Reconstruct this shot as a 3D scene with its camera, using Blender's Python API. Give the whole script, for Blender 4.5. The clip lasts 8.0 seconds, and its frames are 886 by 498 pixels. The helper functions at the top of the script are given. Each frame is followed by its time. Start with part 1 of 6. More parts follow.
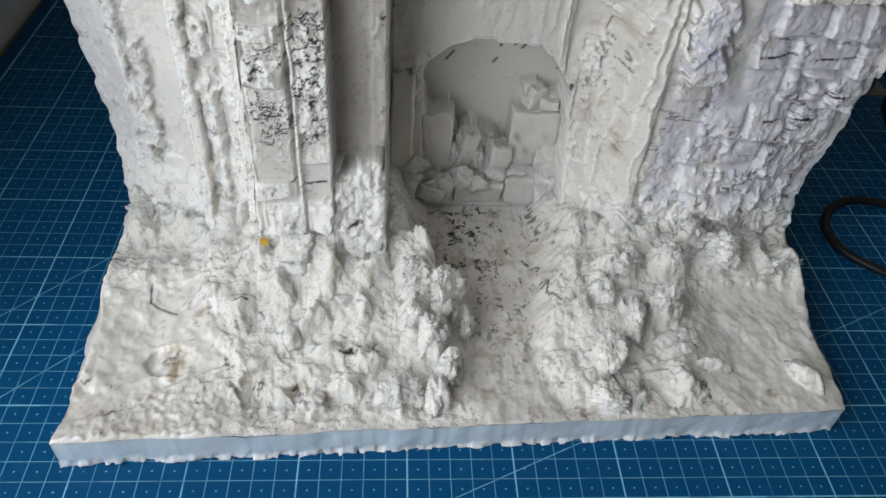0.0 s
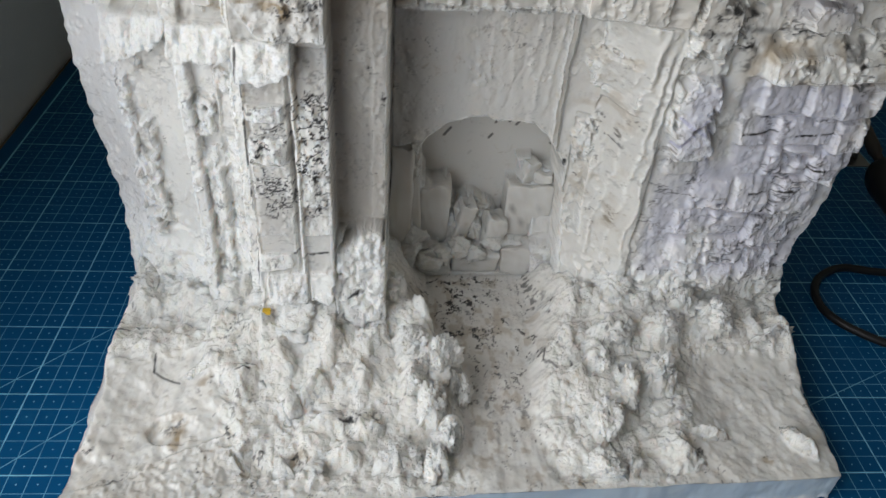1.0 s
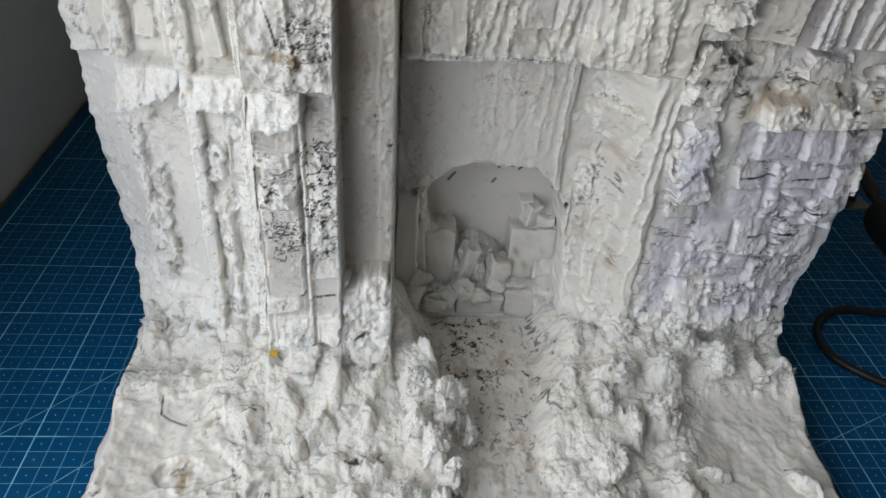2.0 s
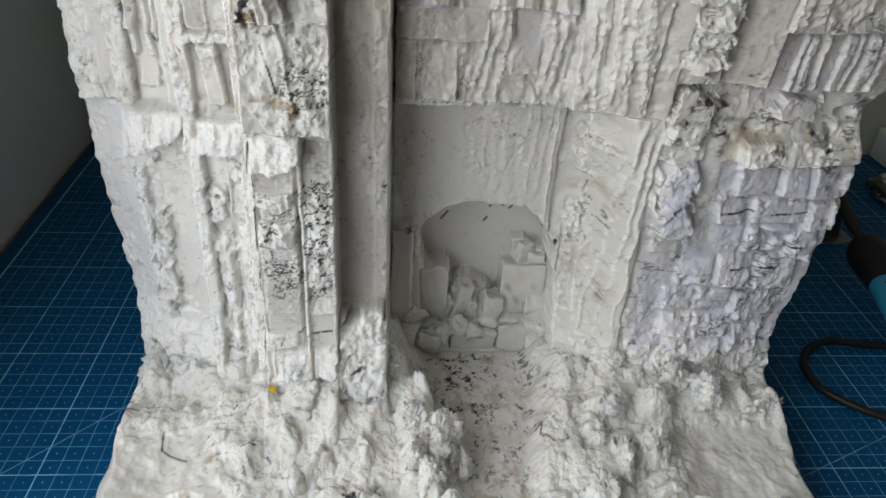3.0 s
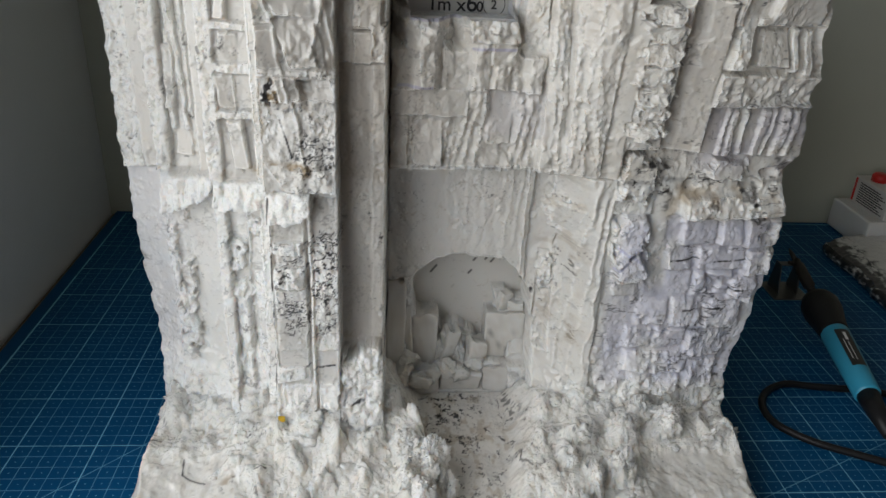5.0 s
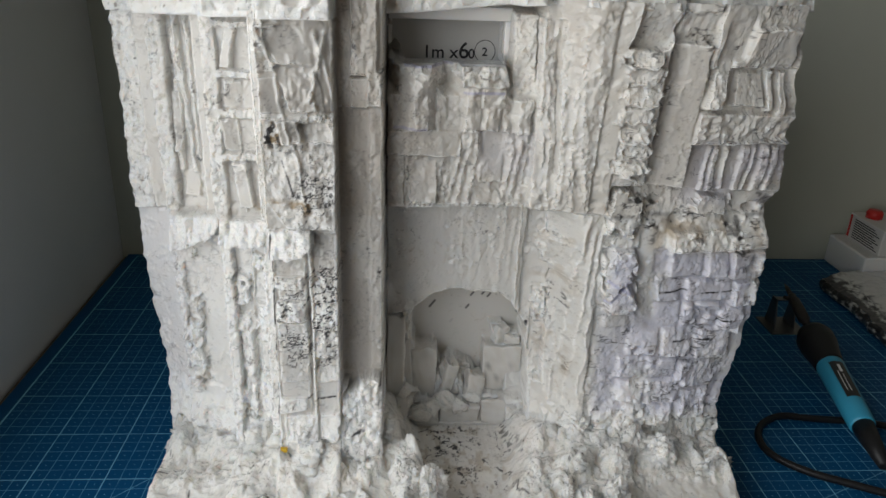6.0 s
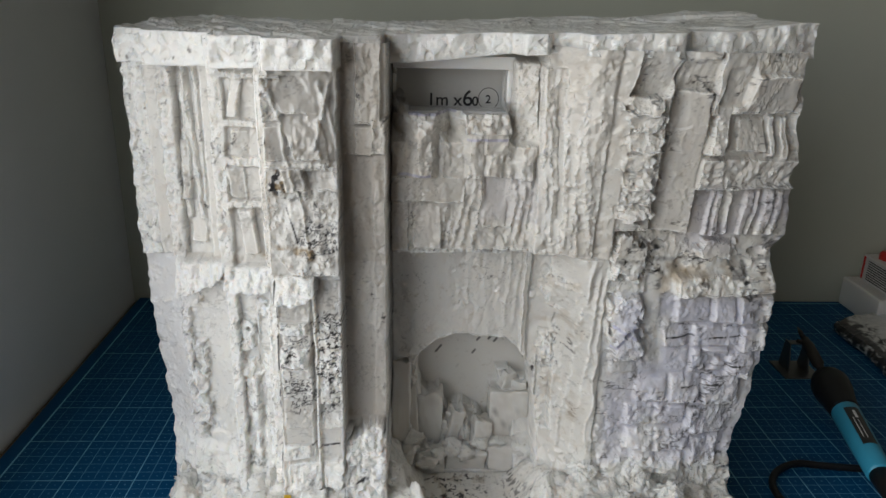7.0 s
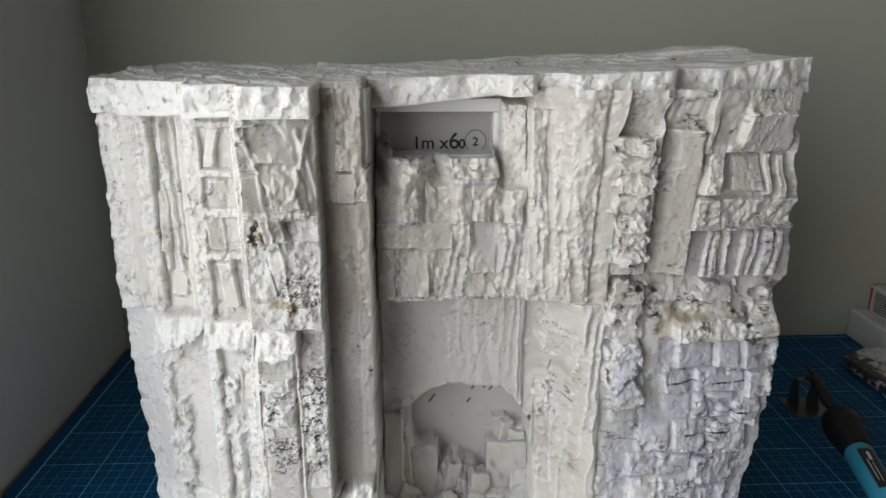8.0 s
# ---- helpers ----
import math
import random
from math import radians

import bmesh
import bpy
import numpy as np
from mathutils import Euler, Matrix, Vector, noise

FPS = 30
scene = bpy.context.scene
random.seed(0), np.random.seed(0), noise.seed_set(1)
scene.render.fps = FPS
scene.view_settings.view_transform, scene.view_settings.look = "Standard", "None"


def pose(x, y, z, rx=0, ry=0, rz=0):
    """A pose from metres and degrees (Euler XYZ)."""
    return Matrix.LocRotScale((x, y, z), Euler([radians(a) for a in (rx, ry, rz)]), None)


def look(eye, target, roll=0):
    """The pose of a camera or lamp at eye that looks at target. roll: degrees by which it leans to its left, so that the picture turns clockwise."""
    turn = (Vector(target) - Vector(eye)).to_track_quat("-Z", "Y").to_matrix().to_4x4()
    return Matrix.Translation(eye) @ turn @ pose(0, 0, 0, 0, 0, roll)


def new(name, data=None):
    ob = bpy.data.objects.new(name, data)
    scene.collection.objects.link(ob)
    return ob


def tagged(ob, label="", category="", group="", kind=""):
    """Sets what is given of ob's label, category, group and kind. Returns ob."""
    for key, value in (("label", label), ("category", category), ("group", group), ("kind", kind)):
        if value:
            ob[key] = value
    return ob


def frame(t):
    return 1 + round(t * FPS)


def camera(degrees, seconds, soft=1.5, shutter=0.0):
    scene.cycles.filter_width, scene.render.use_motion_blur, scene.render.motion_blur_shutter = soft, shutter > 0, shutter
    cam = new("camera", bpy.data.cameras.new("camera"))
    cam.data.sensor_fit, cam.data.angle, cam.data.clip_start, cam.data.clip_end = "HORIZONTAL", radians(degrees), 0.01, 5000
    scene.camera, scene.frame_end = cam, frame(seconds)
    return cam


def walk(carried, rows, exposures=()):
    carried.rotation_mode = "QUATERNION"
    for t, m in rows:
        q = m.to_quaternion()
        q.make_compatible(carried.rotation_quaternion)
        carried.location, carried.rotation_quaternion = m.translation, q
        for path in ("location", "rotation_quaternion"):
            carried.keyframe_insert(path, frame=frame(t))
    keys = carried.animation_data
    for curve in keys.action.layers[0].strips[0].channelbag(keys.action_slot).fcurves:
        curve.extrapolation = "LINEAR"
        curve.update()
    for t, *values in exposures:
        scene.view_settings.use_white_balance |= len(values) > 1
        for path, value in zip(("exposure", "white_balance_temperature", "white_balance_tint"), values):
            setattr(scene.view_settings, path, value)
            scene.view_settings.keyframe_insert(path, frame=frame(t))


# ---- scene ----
cam = camera(61.5, 8.0)
PATH = [
    (0, (-0.01, -0.181, 0.313), (0.135, 1.251, -1.076), 4.9),
    (0.2, (-0.01, -0.1814, 0.3134), (0.1351, 1.256, -1.0697), 4.88),
    (0.3, (-0.01, -0.1819, 0.3139), (0.1352, 1.2623, -1.0618), 4.85),
    (0.4, (-0.01, -0.1837, 0.3156), (0.1355, 1.2844, -1.0341), 4.74),
    (0.5, (-0.01, -0.186, 0.318), (0.136, 1.314, -0.997), 4.6),
    (1, (-0.011, -0.188, 0.321), (0.137, 1.363, -0.933), 4.5),
    (1.5, (-0.012, -0.19, 0.323), (0.12, 1.401, -0.882), 4.3),
    (2, (-0.012, -0.193, 0.325), (0.124, 1.427, -0.839), 4.0),
    (3.5, (-0.012, -0.217, 0.334), (0.142, 1.496, -0.687), 3.3),
    (4, (-0.014, -0.233, 0.337), (0.148, 1.51, -0.631), 3.2),
    (4.5, (-0.014, -0.248, 0.34), (0.154, 1.52, -0.58), 3.2),
    (5.8, (-0.006, -0.289, 0.345), (0.121, 1.543, -0.448), 2.3),
    (6, (-0.005, -0.288, 0.345), (0.124, 1.555, -0.422), 2.0),
    (6.5, (-0.002, -0.289, 0.347), (0.106, 1.577, -0.367), 1.7),
    (7, (0.001, -0.288, 0.348), (0.09, 1.596, -0.318), 1.4),
    (7.5, (0.005, -0.281, 0.35), (0.071, 1.622, -0.262), 0.8),
    (7.7, (0.0074, -0.277, 0.3504), (0.0747, 1.6304, -0.2484), 0.56),
    (8, (0.011, -0.271, 0.351), (0.088, 1.641, -0.231), 0.0),
]
EXPOSURE = ((0.0, 0.03, 6450, 9), (0.5, 0.0, 6480, 9), (2.0, -0.06, 6480, 9), (3.5, -0.07, 6540, 9), (4.5, -0.10, 6550, 9), (6.0, -0.10, 6600, 9), (7.0, -0.11, 6620, 9), (7.5, 0.03, 6620, 9), (8.0, 0.08, 6600, 9))
walk(cam, [(t, look(eye, target, roll)) for t, eye, target, roll in PATH], EXPOSURE)
# ==== place ====

# ---- world, window and lamps ----
world = bpy.data.worlds.new("world")
scene.world = world
world.use_nodes = True
wn = world.node_tree
sky = wn.nodes.new("ShaderNodeTexSky")
sky.sky_type, sky.sun_disc = "NISHITA", False
sky.sun_elevation, sky.sun_rotation = radians(40), radians(-115)
wn.links.new(sky.outputs["Color"], wn.nodes["Background"].inputs["Color"])
wn.nodes["Background"].inputs["Strength"].default_value = 0.1

# the opening of the window in the left wall, in front of the desk's far half
WIN_Y0, WIN_Y1, WIN_Z0, WIN_Z1 = -1.00, 0.01, 0.02, 0.80
LEFT_X, BACK_Y, RIGHT_X, FRONT_Y = -0.318, 0.522, 2.6, -2.2
FLOOR_Z, CEIL_Z = -0.76, 1.7
day = bpy.data.lights.new("window_light", "AREA")
day.shape, day.size, day.size_y = "RECTANGLE", WIN_Y1 - WIN_Y0, WIN_Z1 - WIN_Z0
day.energy, day.color = 7.05, (0.97, 0.985, 1.0)
lamp = new("window_light", day)
lamp.matrix_world = look((LEFT_X - 0.03, (WIN_Y0 + WIN_Y1) / 2, (WIN_Z0 + WIN_Z1) / 2), (2, (WIN_Y0 + WIN_Y1) / 2, (WIN_Z0 + WIN_Z1) / 2))


# ---- materials ----
def material(name):
    m = bpy.data.materials.new(name)
    m.use_nodes = True
    return m, m.node_tree.nodes, m.node_tree.links, m.node_tree.nodes["Principled BSDF"]


def node(nodes, kind, **values):
    n = nodes.new(kind)
    for key, value in values.items():
        n.inputs[key.replace("_", " ")].default_value = value
    return n


def mix(nodes, links, fac, a, b, blend="MIX"):
    """A colour mix; fac, a and b are sockets or values."""
    n = nodes.new("ShaderNodeMix")
    n.data_type, n.blend_type = "RGBA", blend
    for slot, value in ((0, fac), (6, a), (7, b)):
        if isinstance(value, bpy.types.NodeSocket):
            links.new(value, n.inputs[slot])
        else:
            n.inputs[slot].default_value = value
    return n.outputs[2]


def ramp(nodes, links, socket, a, b):
    n = nodes.new("ShaderNodeMapRange")
    n.inputs["From Min"].default_value, n.inputs["From Max"].default_value = a, b
    links.new(socket, n.inputs["Value"])
    return n.outputs["Result"]


def simple(name, colour, rough=0.5, metal=0.0, grain=60.0, vary=0.15, bump=0.1, dist=0.0005):
    """A plain painted, moulded or metal surface with slight mottling at two scales and fine relief."""
    m, nodes, links, bsdf = material(name)
    tex = nodes.new("ShaderNodeTexCoord")
    n1 = node(nodes, "ShaderNodeTexNoise", Scale=grain, Detail=5.0)
    n2 = node(nodes, "ShaderNodeTexNoise", Scale=grain * 0.13, Detail=3.0)
    for n in (n1, n2):
        links.new(tex.outputs["Object"], n.inputs["Vector"])
    dark = tuple(c * (1 - vary) for c in colour) + (1,)
    lite = tuple(min(1, c * (1 + vary)) for c in colour) + (1,)
    c1 = mix(nodes, links, n1.outputs["Fac"], dark, lite)
    c2 = mix(nodes, links, ramp(nodes, links, n2.outputs["Fac"], 0.3, 0.7), dark, lite)
    links.new(mix(nodes, links, 0.5, c1, c2), bsdf.inputs["Base Color"])
    bsdf.inputs["Roughness"].default_value, bsdf.inputs["Metallic"].default_value = rough, metal
    b = node(nodes, "ShaderNodeBump", Strength=bump, Distance=dist)
    links.new(n1.outputs["Fac"], b.inputs["Height"])
    links.new(b.outputs["Normal"], bsdf.inputs["Normal"])
    return m


def foam_material(name, white=(0.645, 0.64, 0.63), beads=1.0, torn=(0.87, 0.865, 0.85), crumble=0.36):
    """White polystyrene: soft beads, scuffs and melted gloss; the pigment attribute holds charcoal, ochre and violet
    marks, and painted shade.
    """
    m, nodes, links, bsdf = material(name)
    tex = nodes.new("ShaderNodeTexCoord")
    bead = node(nodes, "ShaderNodeTexVoronoi", Scale=270.0)
    fine = node(nodes, "ShaderNodeTexNoise", Scale=520.0, Detail=5.0, Roughness=0.6, Distortion=0.8)
    scuff = node(nodes, "ShaderNodeTexNoise", Scale=160.0, Detail=6.0, Roughness=0.65)
    broad = node(nodes, "ShaderNodeTexNoise", Scale=22.0, Detail=4.0)
    for n in (bead, fine, scuff, broad):
        links.new(tex.outputs["Object"], n.inputs["Vector"])
    grey = tuple(c * 0.88 for c in white) + (1,)
    base = mix(nodes, links, ramp(nodes, links, broad.outputs["Fac"], 0.3, 0.7), white + (1,), grey)
    warm = node(nodes, "ShaderNodeTexNoise", Scale=13.0, Detail=2.0)
    links.new(tex.outputs["Object"], warm.inputs["Vector"])
    base = mix(nodes, links, ramp(nodes, links, warm.outputs["Fac"], 0.35, 0.7), base, (white[0] * 0.93, white[1] * 0.90, white[2] * 0.88, 1))
    yellow = (white[0] * 0.95, white[1] * 0.93, white[2] * 0.85, 1)
    base = mix(nodes, links, ramp(nodes, links, scuff.outputs["Fac"], 0.56, 0.78), base, yellow)
    pig = nodes.new("ShaderNodeAttribute")
    pig.attribute_name = "pigment"
    base = mix(nodes, links, pig.outputs["Alpha"], base, torn + (1,))
    sep = nodes.new("ShaderNodeSeparateColor")
    links.new(pig.outputs["Color"], sep.inputs["Color"])
    base = mix(nodes, links, sep.outputs["Blue"], base, (0.53, 0.535, 0.665, 1))
    base = mix(nodes, links, sep.outputs["Green"], base, (0.30, 0.21, 0.10, 1))
    base = mix(nodes, links, sep.outputs["Red"], base, (0.025, 0.024, 0.026, 1))
    links.new(base, bsdf.inputs["Base Color"])
    bsdf.inputs["Coat Weight"].default_value, bsdf.inputs["Coat Roughness"].default_value = 0.75, 0.20
    bsdf.inputs["Subsurface Weight"].default_value = 0.8
    bsdf.inputs["Subsurface Radius"].default_value = (1.0, 0.9, 0.8)
    bsdf.inputs["Subsurface Scale"].default_value = 0.0048
    rough = nodes.new("ShaderNodeMapRange")
    rough.inputs["To Min"].default_value, rough.inputs["To Max"].default_value = 0.18, 0.50
    links.new(scuff.outputs["Fac"], rough.inputs["Value"])
    links.new(rough.outputs["Result"], bsdf.inputs["Roughness"])
    b1 = node(nodes, "ShaderNodeBump", Strength=0.06 * beads, Distance=0.0012)
    links.new(bead.outputs["Distance"], b1.inputs["Height"])
    b2 = node(nodes, "ShaderNodeBump", Strength=1.0, Distance=0.0022)
    lift = nodes.new("ShaderNodeMapRange")
    lift.inputs["From Min"].default_value, lift.inputs["From Max"].default_value = 0.6, 1.0
    lift.inputs["To Min"].default_value, lift.inputs["To Max"].default_value = 0.02, crumble if beads >= 1 else 0.05
    links.new(pig.outputs["Alpha"], lift.inputs["Value"])
    relief = nodes.new("ShaderNodeMath")
    relief.operation = "MULTIPLY"
    links.new(lift.outputs[0], relief.inputs[0])
    links.new(scuff.outputs["Fac"], relief.inputs[1])
    links.new(relief.outputs[0], b2.inputs["Height"])
    links.new(b1.outputs["Normal"], b2.inputs["Normal"])
    b3 = node(nodes, "ShaderNodeBump", Strength=1.0, Distance=0.0028)
    crisp = nodes.new("ShaderNodeMath")
    crisp.operation = "MULTIPLY"
    crumb = nodes.new("ShaderNodeMath")
    crumb.operation = "MULTIPLY_ADD"
    crumb.inputs[1].default_value = -0.75
    links.new(bead.outputs["Distance"], crumb.inputs[0])
    links.new(fine.outputs["Fac"], crumb.inputs[2])
    links.new(lift.outputs[0], crisp.inputs[0])
    links.new(crumb.outputs[0], crisp.inputs[1])
    links.new(crisp.outputs[0], b3.inputs["Height"])
    links.new(b2.outputs["Normal"], b3.inputs["Normal"])
    links.new(b3.outputs["Normal"], bsdf.inputs["Normal"])
    gloss = node(nodes, "ShaderNodeBump", Strength=0.55 if beads >= 1 else 0.15, Distance=0.0010)
    links.new(fine.outputs["Fac"], gloss.inputs["Height"])
    links.new(b3.outputs["Normal"], gloss.inputs["Normal"])
    links.new(gloss.outputs["Normal"], bsdf.inputs["Coat Normal"])
    return m


def mat_material():
    """Blue vinyl cutting mat with its printed centimetre grid, centre dots, heavier lines each 5 cm and fine scratches."""
    m, nodes, links, bsdf = material("mat_vinyl")
    tex = nodes.new("ShaderNodeTexCoord")
    xyz = nodes.new("ShaderNodeSeparateXYZ")
    links.new(tex.outputs["Object"], xyz.inputs["Vector"])

    def calc(op, a, b=0.0, c=0.0):
        n = nodes.new("ShaderNodeMath")
        n.operation = op
        for i, v in enumerate((a, b, c)):
            if isinstance(v, bpy.types.NodeSocket):
                links.new(v, n.inputs[i])
            else:
                n.inputs[i].default_value = v
        return n.outputs[0]

    def line(coord, pitch, shift, half):
        """1 on lines of the given half width that repeat at the pitch."""
        d = calc("PINGPONG", calc("SUBTRACT", coord, shift), pitch / 2)
        return calc("LESS_THAN", d, half)

    x, y = xyz.outputs["X"], xyz.outputs["Y"]
    thin = calc("MAXIMUM", line(x, 0.01, 0.0, 0.00022), line(y, 0.01, 0.0, 0.00022))
    bold = calc("MAXIMUM", line(x, 0.05, 0.0, 0.00038), line(y, 0.05, 0.03, 0.00038))
    dx = calc("PINGPONG", calc("SUBTRACT", x, 0.0), 0.005)
    dy = calc("PINGPONG", calc("SUBTRACT", y, 0.0), 0.005)
    fx, fy = calc("SUBTRACT", 0.005, dx), calc("SUBTRACT", 0.005, dy)
    dot = calc("LESS_THAN", calc("ADD", calc("MULTIPLY", fx, fx), calc("MULTIPLY", fy, fy)), 0.0000002)
    diag = calc("LESS_THAN", calc("ABSOLUTE", calc("ADD", calc("SUBTRACT", y, x), -0.23)), 0.0004)
    diag2 = calc("LESS_THAN", calc("ABSOLUTE", calc("ADD", calc("SUBTRACT", y, x), -0.30)), 0.0004)
    diag3 = calc("LESS_THAN", calc("ABSOLUTE", calc("ADD", calc("SUBTRACT", y, calc("MULTIPLY", x, 0.45)), 0.029)), 0.0003)
    lines = calc("MAXIMUM", calc("MAXIMUM", calc("MAXIMUM", calc("MULTIPLY", thin, 0.62), bold), calc("MULTIPLY", dot, 0.7)),
                 calc("MULTIPLY", calc("MAXIMUM", calc("MAXIMUM", diag, diag2), diag3), 0.7))
    inside = calc("MULTIPLY", calc("LESS_THAN", calc("ABSOLUTE", calc("SUBTRACT", x, 0.15)), 0.4485),
                  calc("LESS_THAN", calc("ABSOLUTE", calc("SUBTRACT", y, 0.212)), 0.3005))
    frame_line = calc("MAXIMUM", calc("LESS_THAN", calc("ABSOLUTE", calc("SUBTRACT", calc("ABSOLUTE", calc("SUBTRACT", x, 0.15)), 0.4485)), 0.0007),
                      calc("LESS_THAN", calc("ABSOLUTE", calc("SUBTRACT", calc("ABSOLUTE", calc("SUBTRACT", y, 0.212)), 0.3005)), 0.0007))
    within = calc("MULTIPLY", calc("LESS_THAN", calc("ABSOLUTE", calc("SUBTRACT", x, 0.15)), 0.4495),
                  calc("LESS_THAN", calc("ABSOLUTE", calc("SUBTRACT", y, 0.212)), 0.3015))
    wear = node(nodes, "ShaderNodeTexNoise", Scale=55.0, Detail=6.0)
    broad = node(nodes, "ShaderNodeTexNoise", Scale=9.0, Detail=3.0)
    grit = node(nodes, "ShaderNodeTexNoise", Scale=1800.0, Detail=2.0)
    for n in (wear, broad, grit):
        links.new(tex.outputs["Object"], n.inputs["Vector"])
    print_mask = calc("MULTIPLY", calc("MAXIMUM", calc("MULTIPLY", lines, inside), calc("MULTIPLY", frame_line, within)),
                      ramp(nodes, links, wear.outputs["Fac"], 0.2, 0.5))
    blue = mix(nodes, links, ramp(nodes, links, broad.outputs["Fac"], 0.35, 0.65), (0.0008, 0.064, 0.172, 1), (0.0015, 0.073, 0.190, 1))
    blue = mix(nodes, links, ramp(nodes, links, wear.outputs["Fac"], 0.62, 0.85), blue, (0.01, 0.11, 0.24, 1))
    links.new(mix(nodes, links, print_mask, blue, (0.20, 0.50, 0.68, 1)), bsdf.inputs["Base Color"])
    bsdf.inputs["Roughness"].default_value = 0.5
    bsdf.inputs["Specular IOR Level"].default_value = 0.14
    b = node(nodes, "ShaderNodeBump", Strength=0.2, Distance=0.0002)
    links.new(grit.outputs["Fac"], b.inputs["Height"])
    links.new(b.outputs["Normal"], bsdf.inputs["Normal"])
    return m


FOAM = foam_material("white_foam", (0.67, 0.665, 0.64), 1.0, (0.88, 0.875, 0.85))
FOAM_TORN = foam_material("torn_foam", (0.67, 0.665, 0.64), 1.0, (0.885, 0.87, 0.825), 0.62)
FOAM_SMOOTH = foam_material("smooth_foam", (0.76, 0.755, 0.75), 0.5)
FOAM_BLUE = foam_material("pale_blue_foam", (0.60, 0.70, 0.78), 0.5, (0.86, 0.87, 0.87))
BOARD = foam_material("grey_foam_board", (0.58, 0.57, 0.55), 0.3, (0.60, 0.59, 0.57))
MAT = mat_material()
# warm tone chosen to tint the fill light from walls out of view
WARM = simple("warm_wall_paint", (0.50, 0.455, 0.40), 0.8, 0.0, 25.0, 0.05, 0.15, 0.0006)
# wall paint lightened for the west wall, making up for missing light
WALL_W = simple("lightened_wall_paint", (0.74, 0.755, 0.755), 0.7, 0.0, 25.0, 0.04, 0.15, 0.0006)
WALL = simple("wall_paint", (0.575, 0.59, 0.50), 0.8, 0.0, 25.0, 0.05, 0.15, 0.0006)
DESK = simple("desk_wood", (0.13, 0.07, 0.035), 0.5, 0.0, 40.0, 0.25, 0.2)
CEIL = simple("ceiling_paint", (0.8, 0.78, 0.74), 0.9, 0.0, 25.0, 0.04, 0.1)
FLOOR = simple("floor_boards", (0.40, 0.31, 0.22), 0.6, 0.0, 20.0, 0.2, 0.2)
RUBBER = simple("black_rubber", (0.012, 0.012, 0.013), 0.42, 0.0, 300.0, 0.2, 0.1)
RUBBER.node_tree.nodes["Principled BSDF"].inputs["Specular IOR Level"].default_value = 0.25
HANDLE = simple("cyan_plastic", (0.035, 0.30, 0.46), 0.38, 0.0, 120.0, 0.08, 0.05)
STEEL = simple("dull_steel", (0.20, 0.20, 0.20), 0.32, 0.9, 90.0, 0.2, 0.1)
BURNT = simple("burnt_steel", (0.05, 0.045, 0.042), 0.5, 0.6, 150.0, 0.4, 0.2)
LABEL = simple("black_label", (0.012, 0.012, 0.013), 0.35)
PRINT = simple("white_print", (0.72, 0.72, 0.72), 0.5)
INK = simple("black_ink", (0.012, 0.012, 0.015), 0.5)
CARTON = simple("white_carton", (0.74, 0.73, 0.70), 0.55, 0.0, 80.0, 0.05, 0.1)
RED = simple("red_plastic", (0.62, 0.03, 0.025), 0.35, 0.0, 80.0, 0.08, 0.05)
YELLOW = simple("yellow_tape", (0.72, 0.46, 0.03), 0.5, 0.0, 400.0, 0.1, 0.1)


# ---- helpers for shapes ----
def part(name, bm, mat, parent=None, label="", smooth=False):
    """Links a bmesh as one mesh object under a thing or a part."""
    me = bpy.data.meshes.new(name)
    bm.to_mesh(me)
    bm.free()
    return part_mesh(name, me, mat, parent, label, smooth)


def part_mesh(name, me, mat, parent=None, label="", smooth=False):
    me.materials.append(mat)
    me.polygons.foreach_set("use_smooth", [smooth] * len(me.polygons))
    ob = new(name, me)
    if parent is not None:
        ob.parent = parent
    if label:
        ob["label"] = label
    return ob


def box(x0, x1, y0, y1, z0, z1, bevel=0.0, seg=2):
    bm = bmesh.new()
    bmesh.ops.create_cube(bm, size=1.0)
    for v in bm.verts:
        v.co = ((x0 + x1) / 2 + v.co.x * (x1 - x0), (y0 + y1) / 2 + v.co.y * (y1 - y0), (z0 + z1) / 2 + v.co.z * (z1 - z0))
    if bevel:
        bmesh.ops.bevel(bm, geom=bm.edges[:], offset=bevel, segments=seg, affect="EDGES", profile=0.5)
    return bm


def lathe(profile, a, b, seg=28, bm=None):
    """A turned body: profile rows of (fraction from a to b, radius)."""
    bm = bm or bmesh.new()
    a, b = Vector(a), Vector(b)
    turn = (b - a).to_track_quat("Z", "Y").to_matrix()
    rings = []
    for s, r in profile:
        c = a.lerp(b, s)
        rings.append([bm.verts.new(c + turn @ Vector((r * math.cos(k * math.tau / seg), r * math.sin(k * math.tau / seg), 0))) for k in range(seg)])
    for r0, r1 in zip(rings, rings[1:]):
        for k in range(seg):
            bm.faces.new((r0[k], r0[(k + 1) % seg], r1[(k + 1) % seg], r1[k]))
    bm.faces.new(rings[0][::-1])
    bm.faces.new(rings[-1])
    return bm


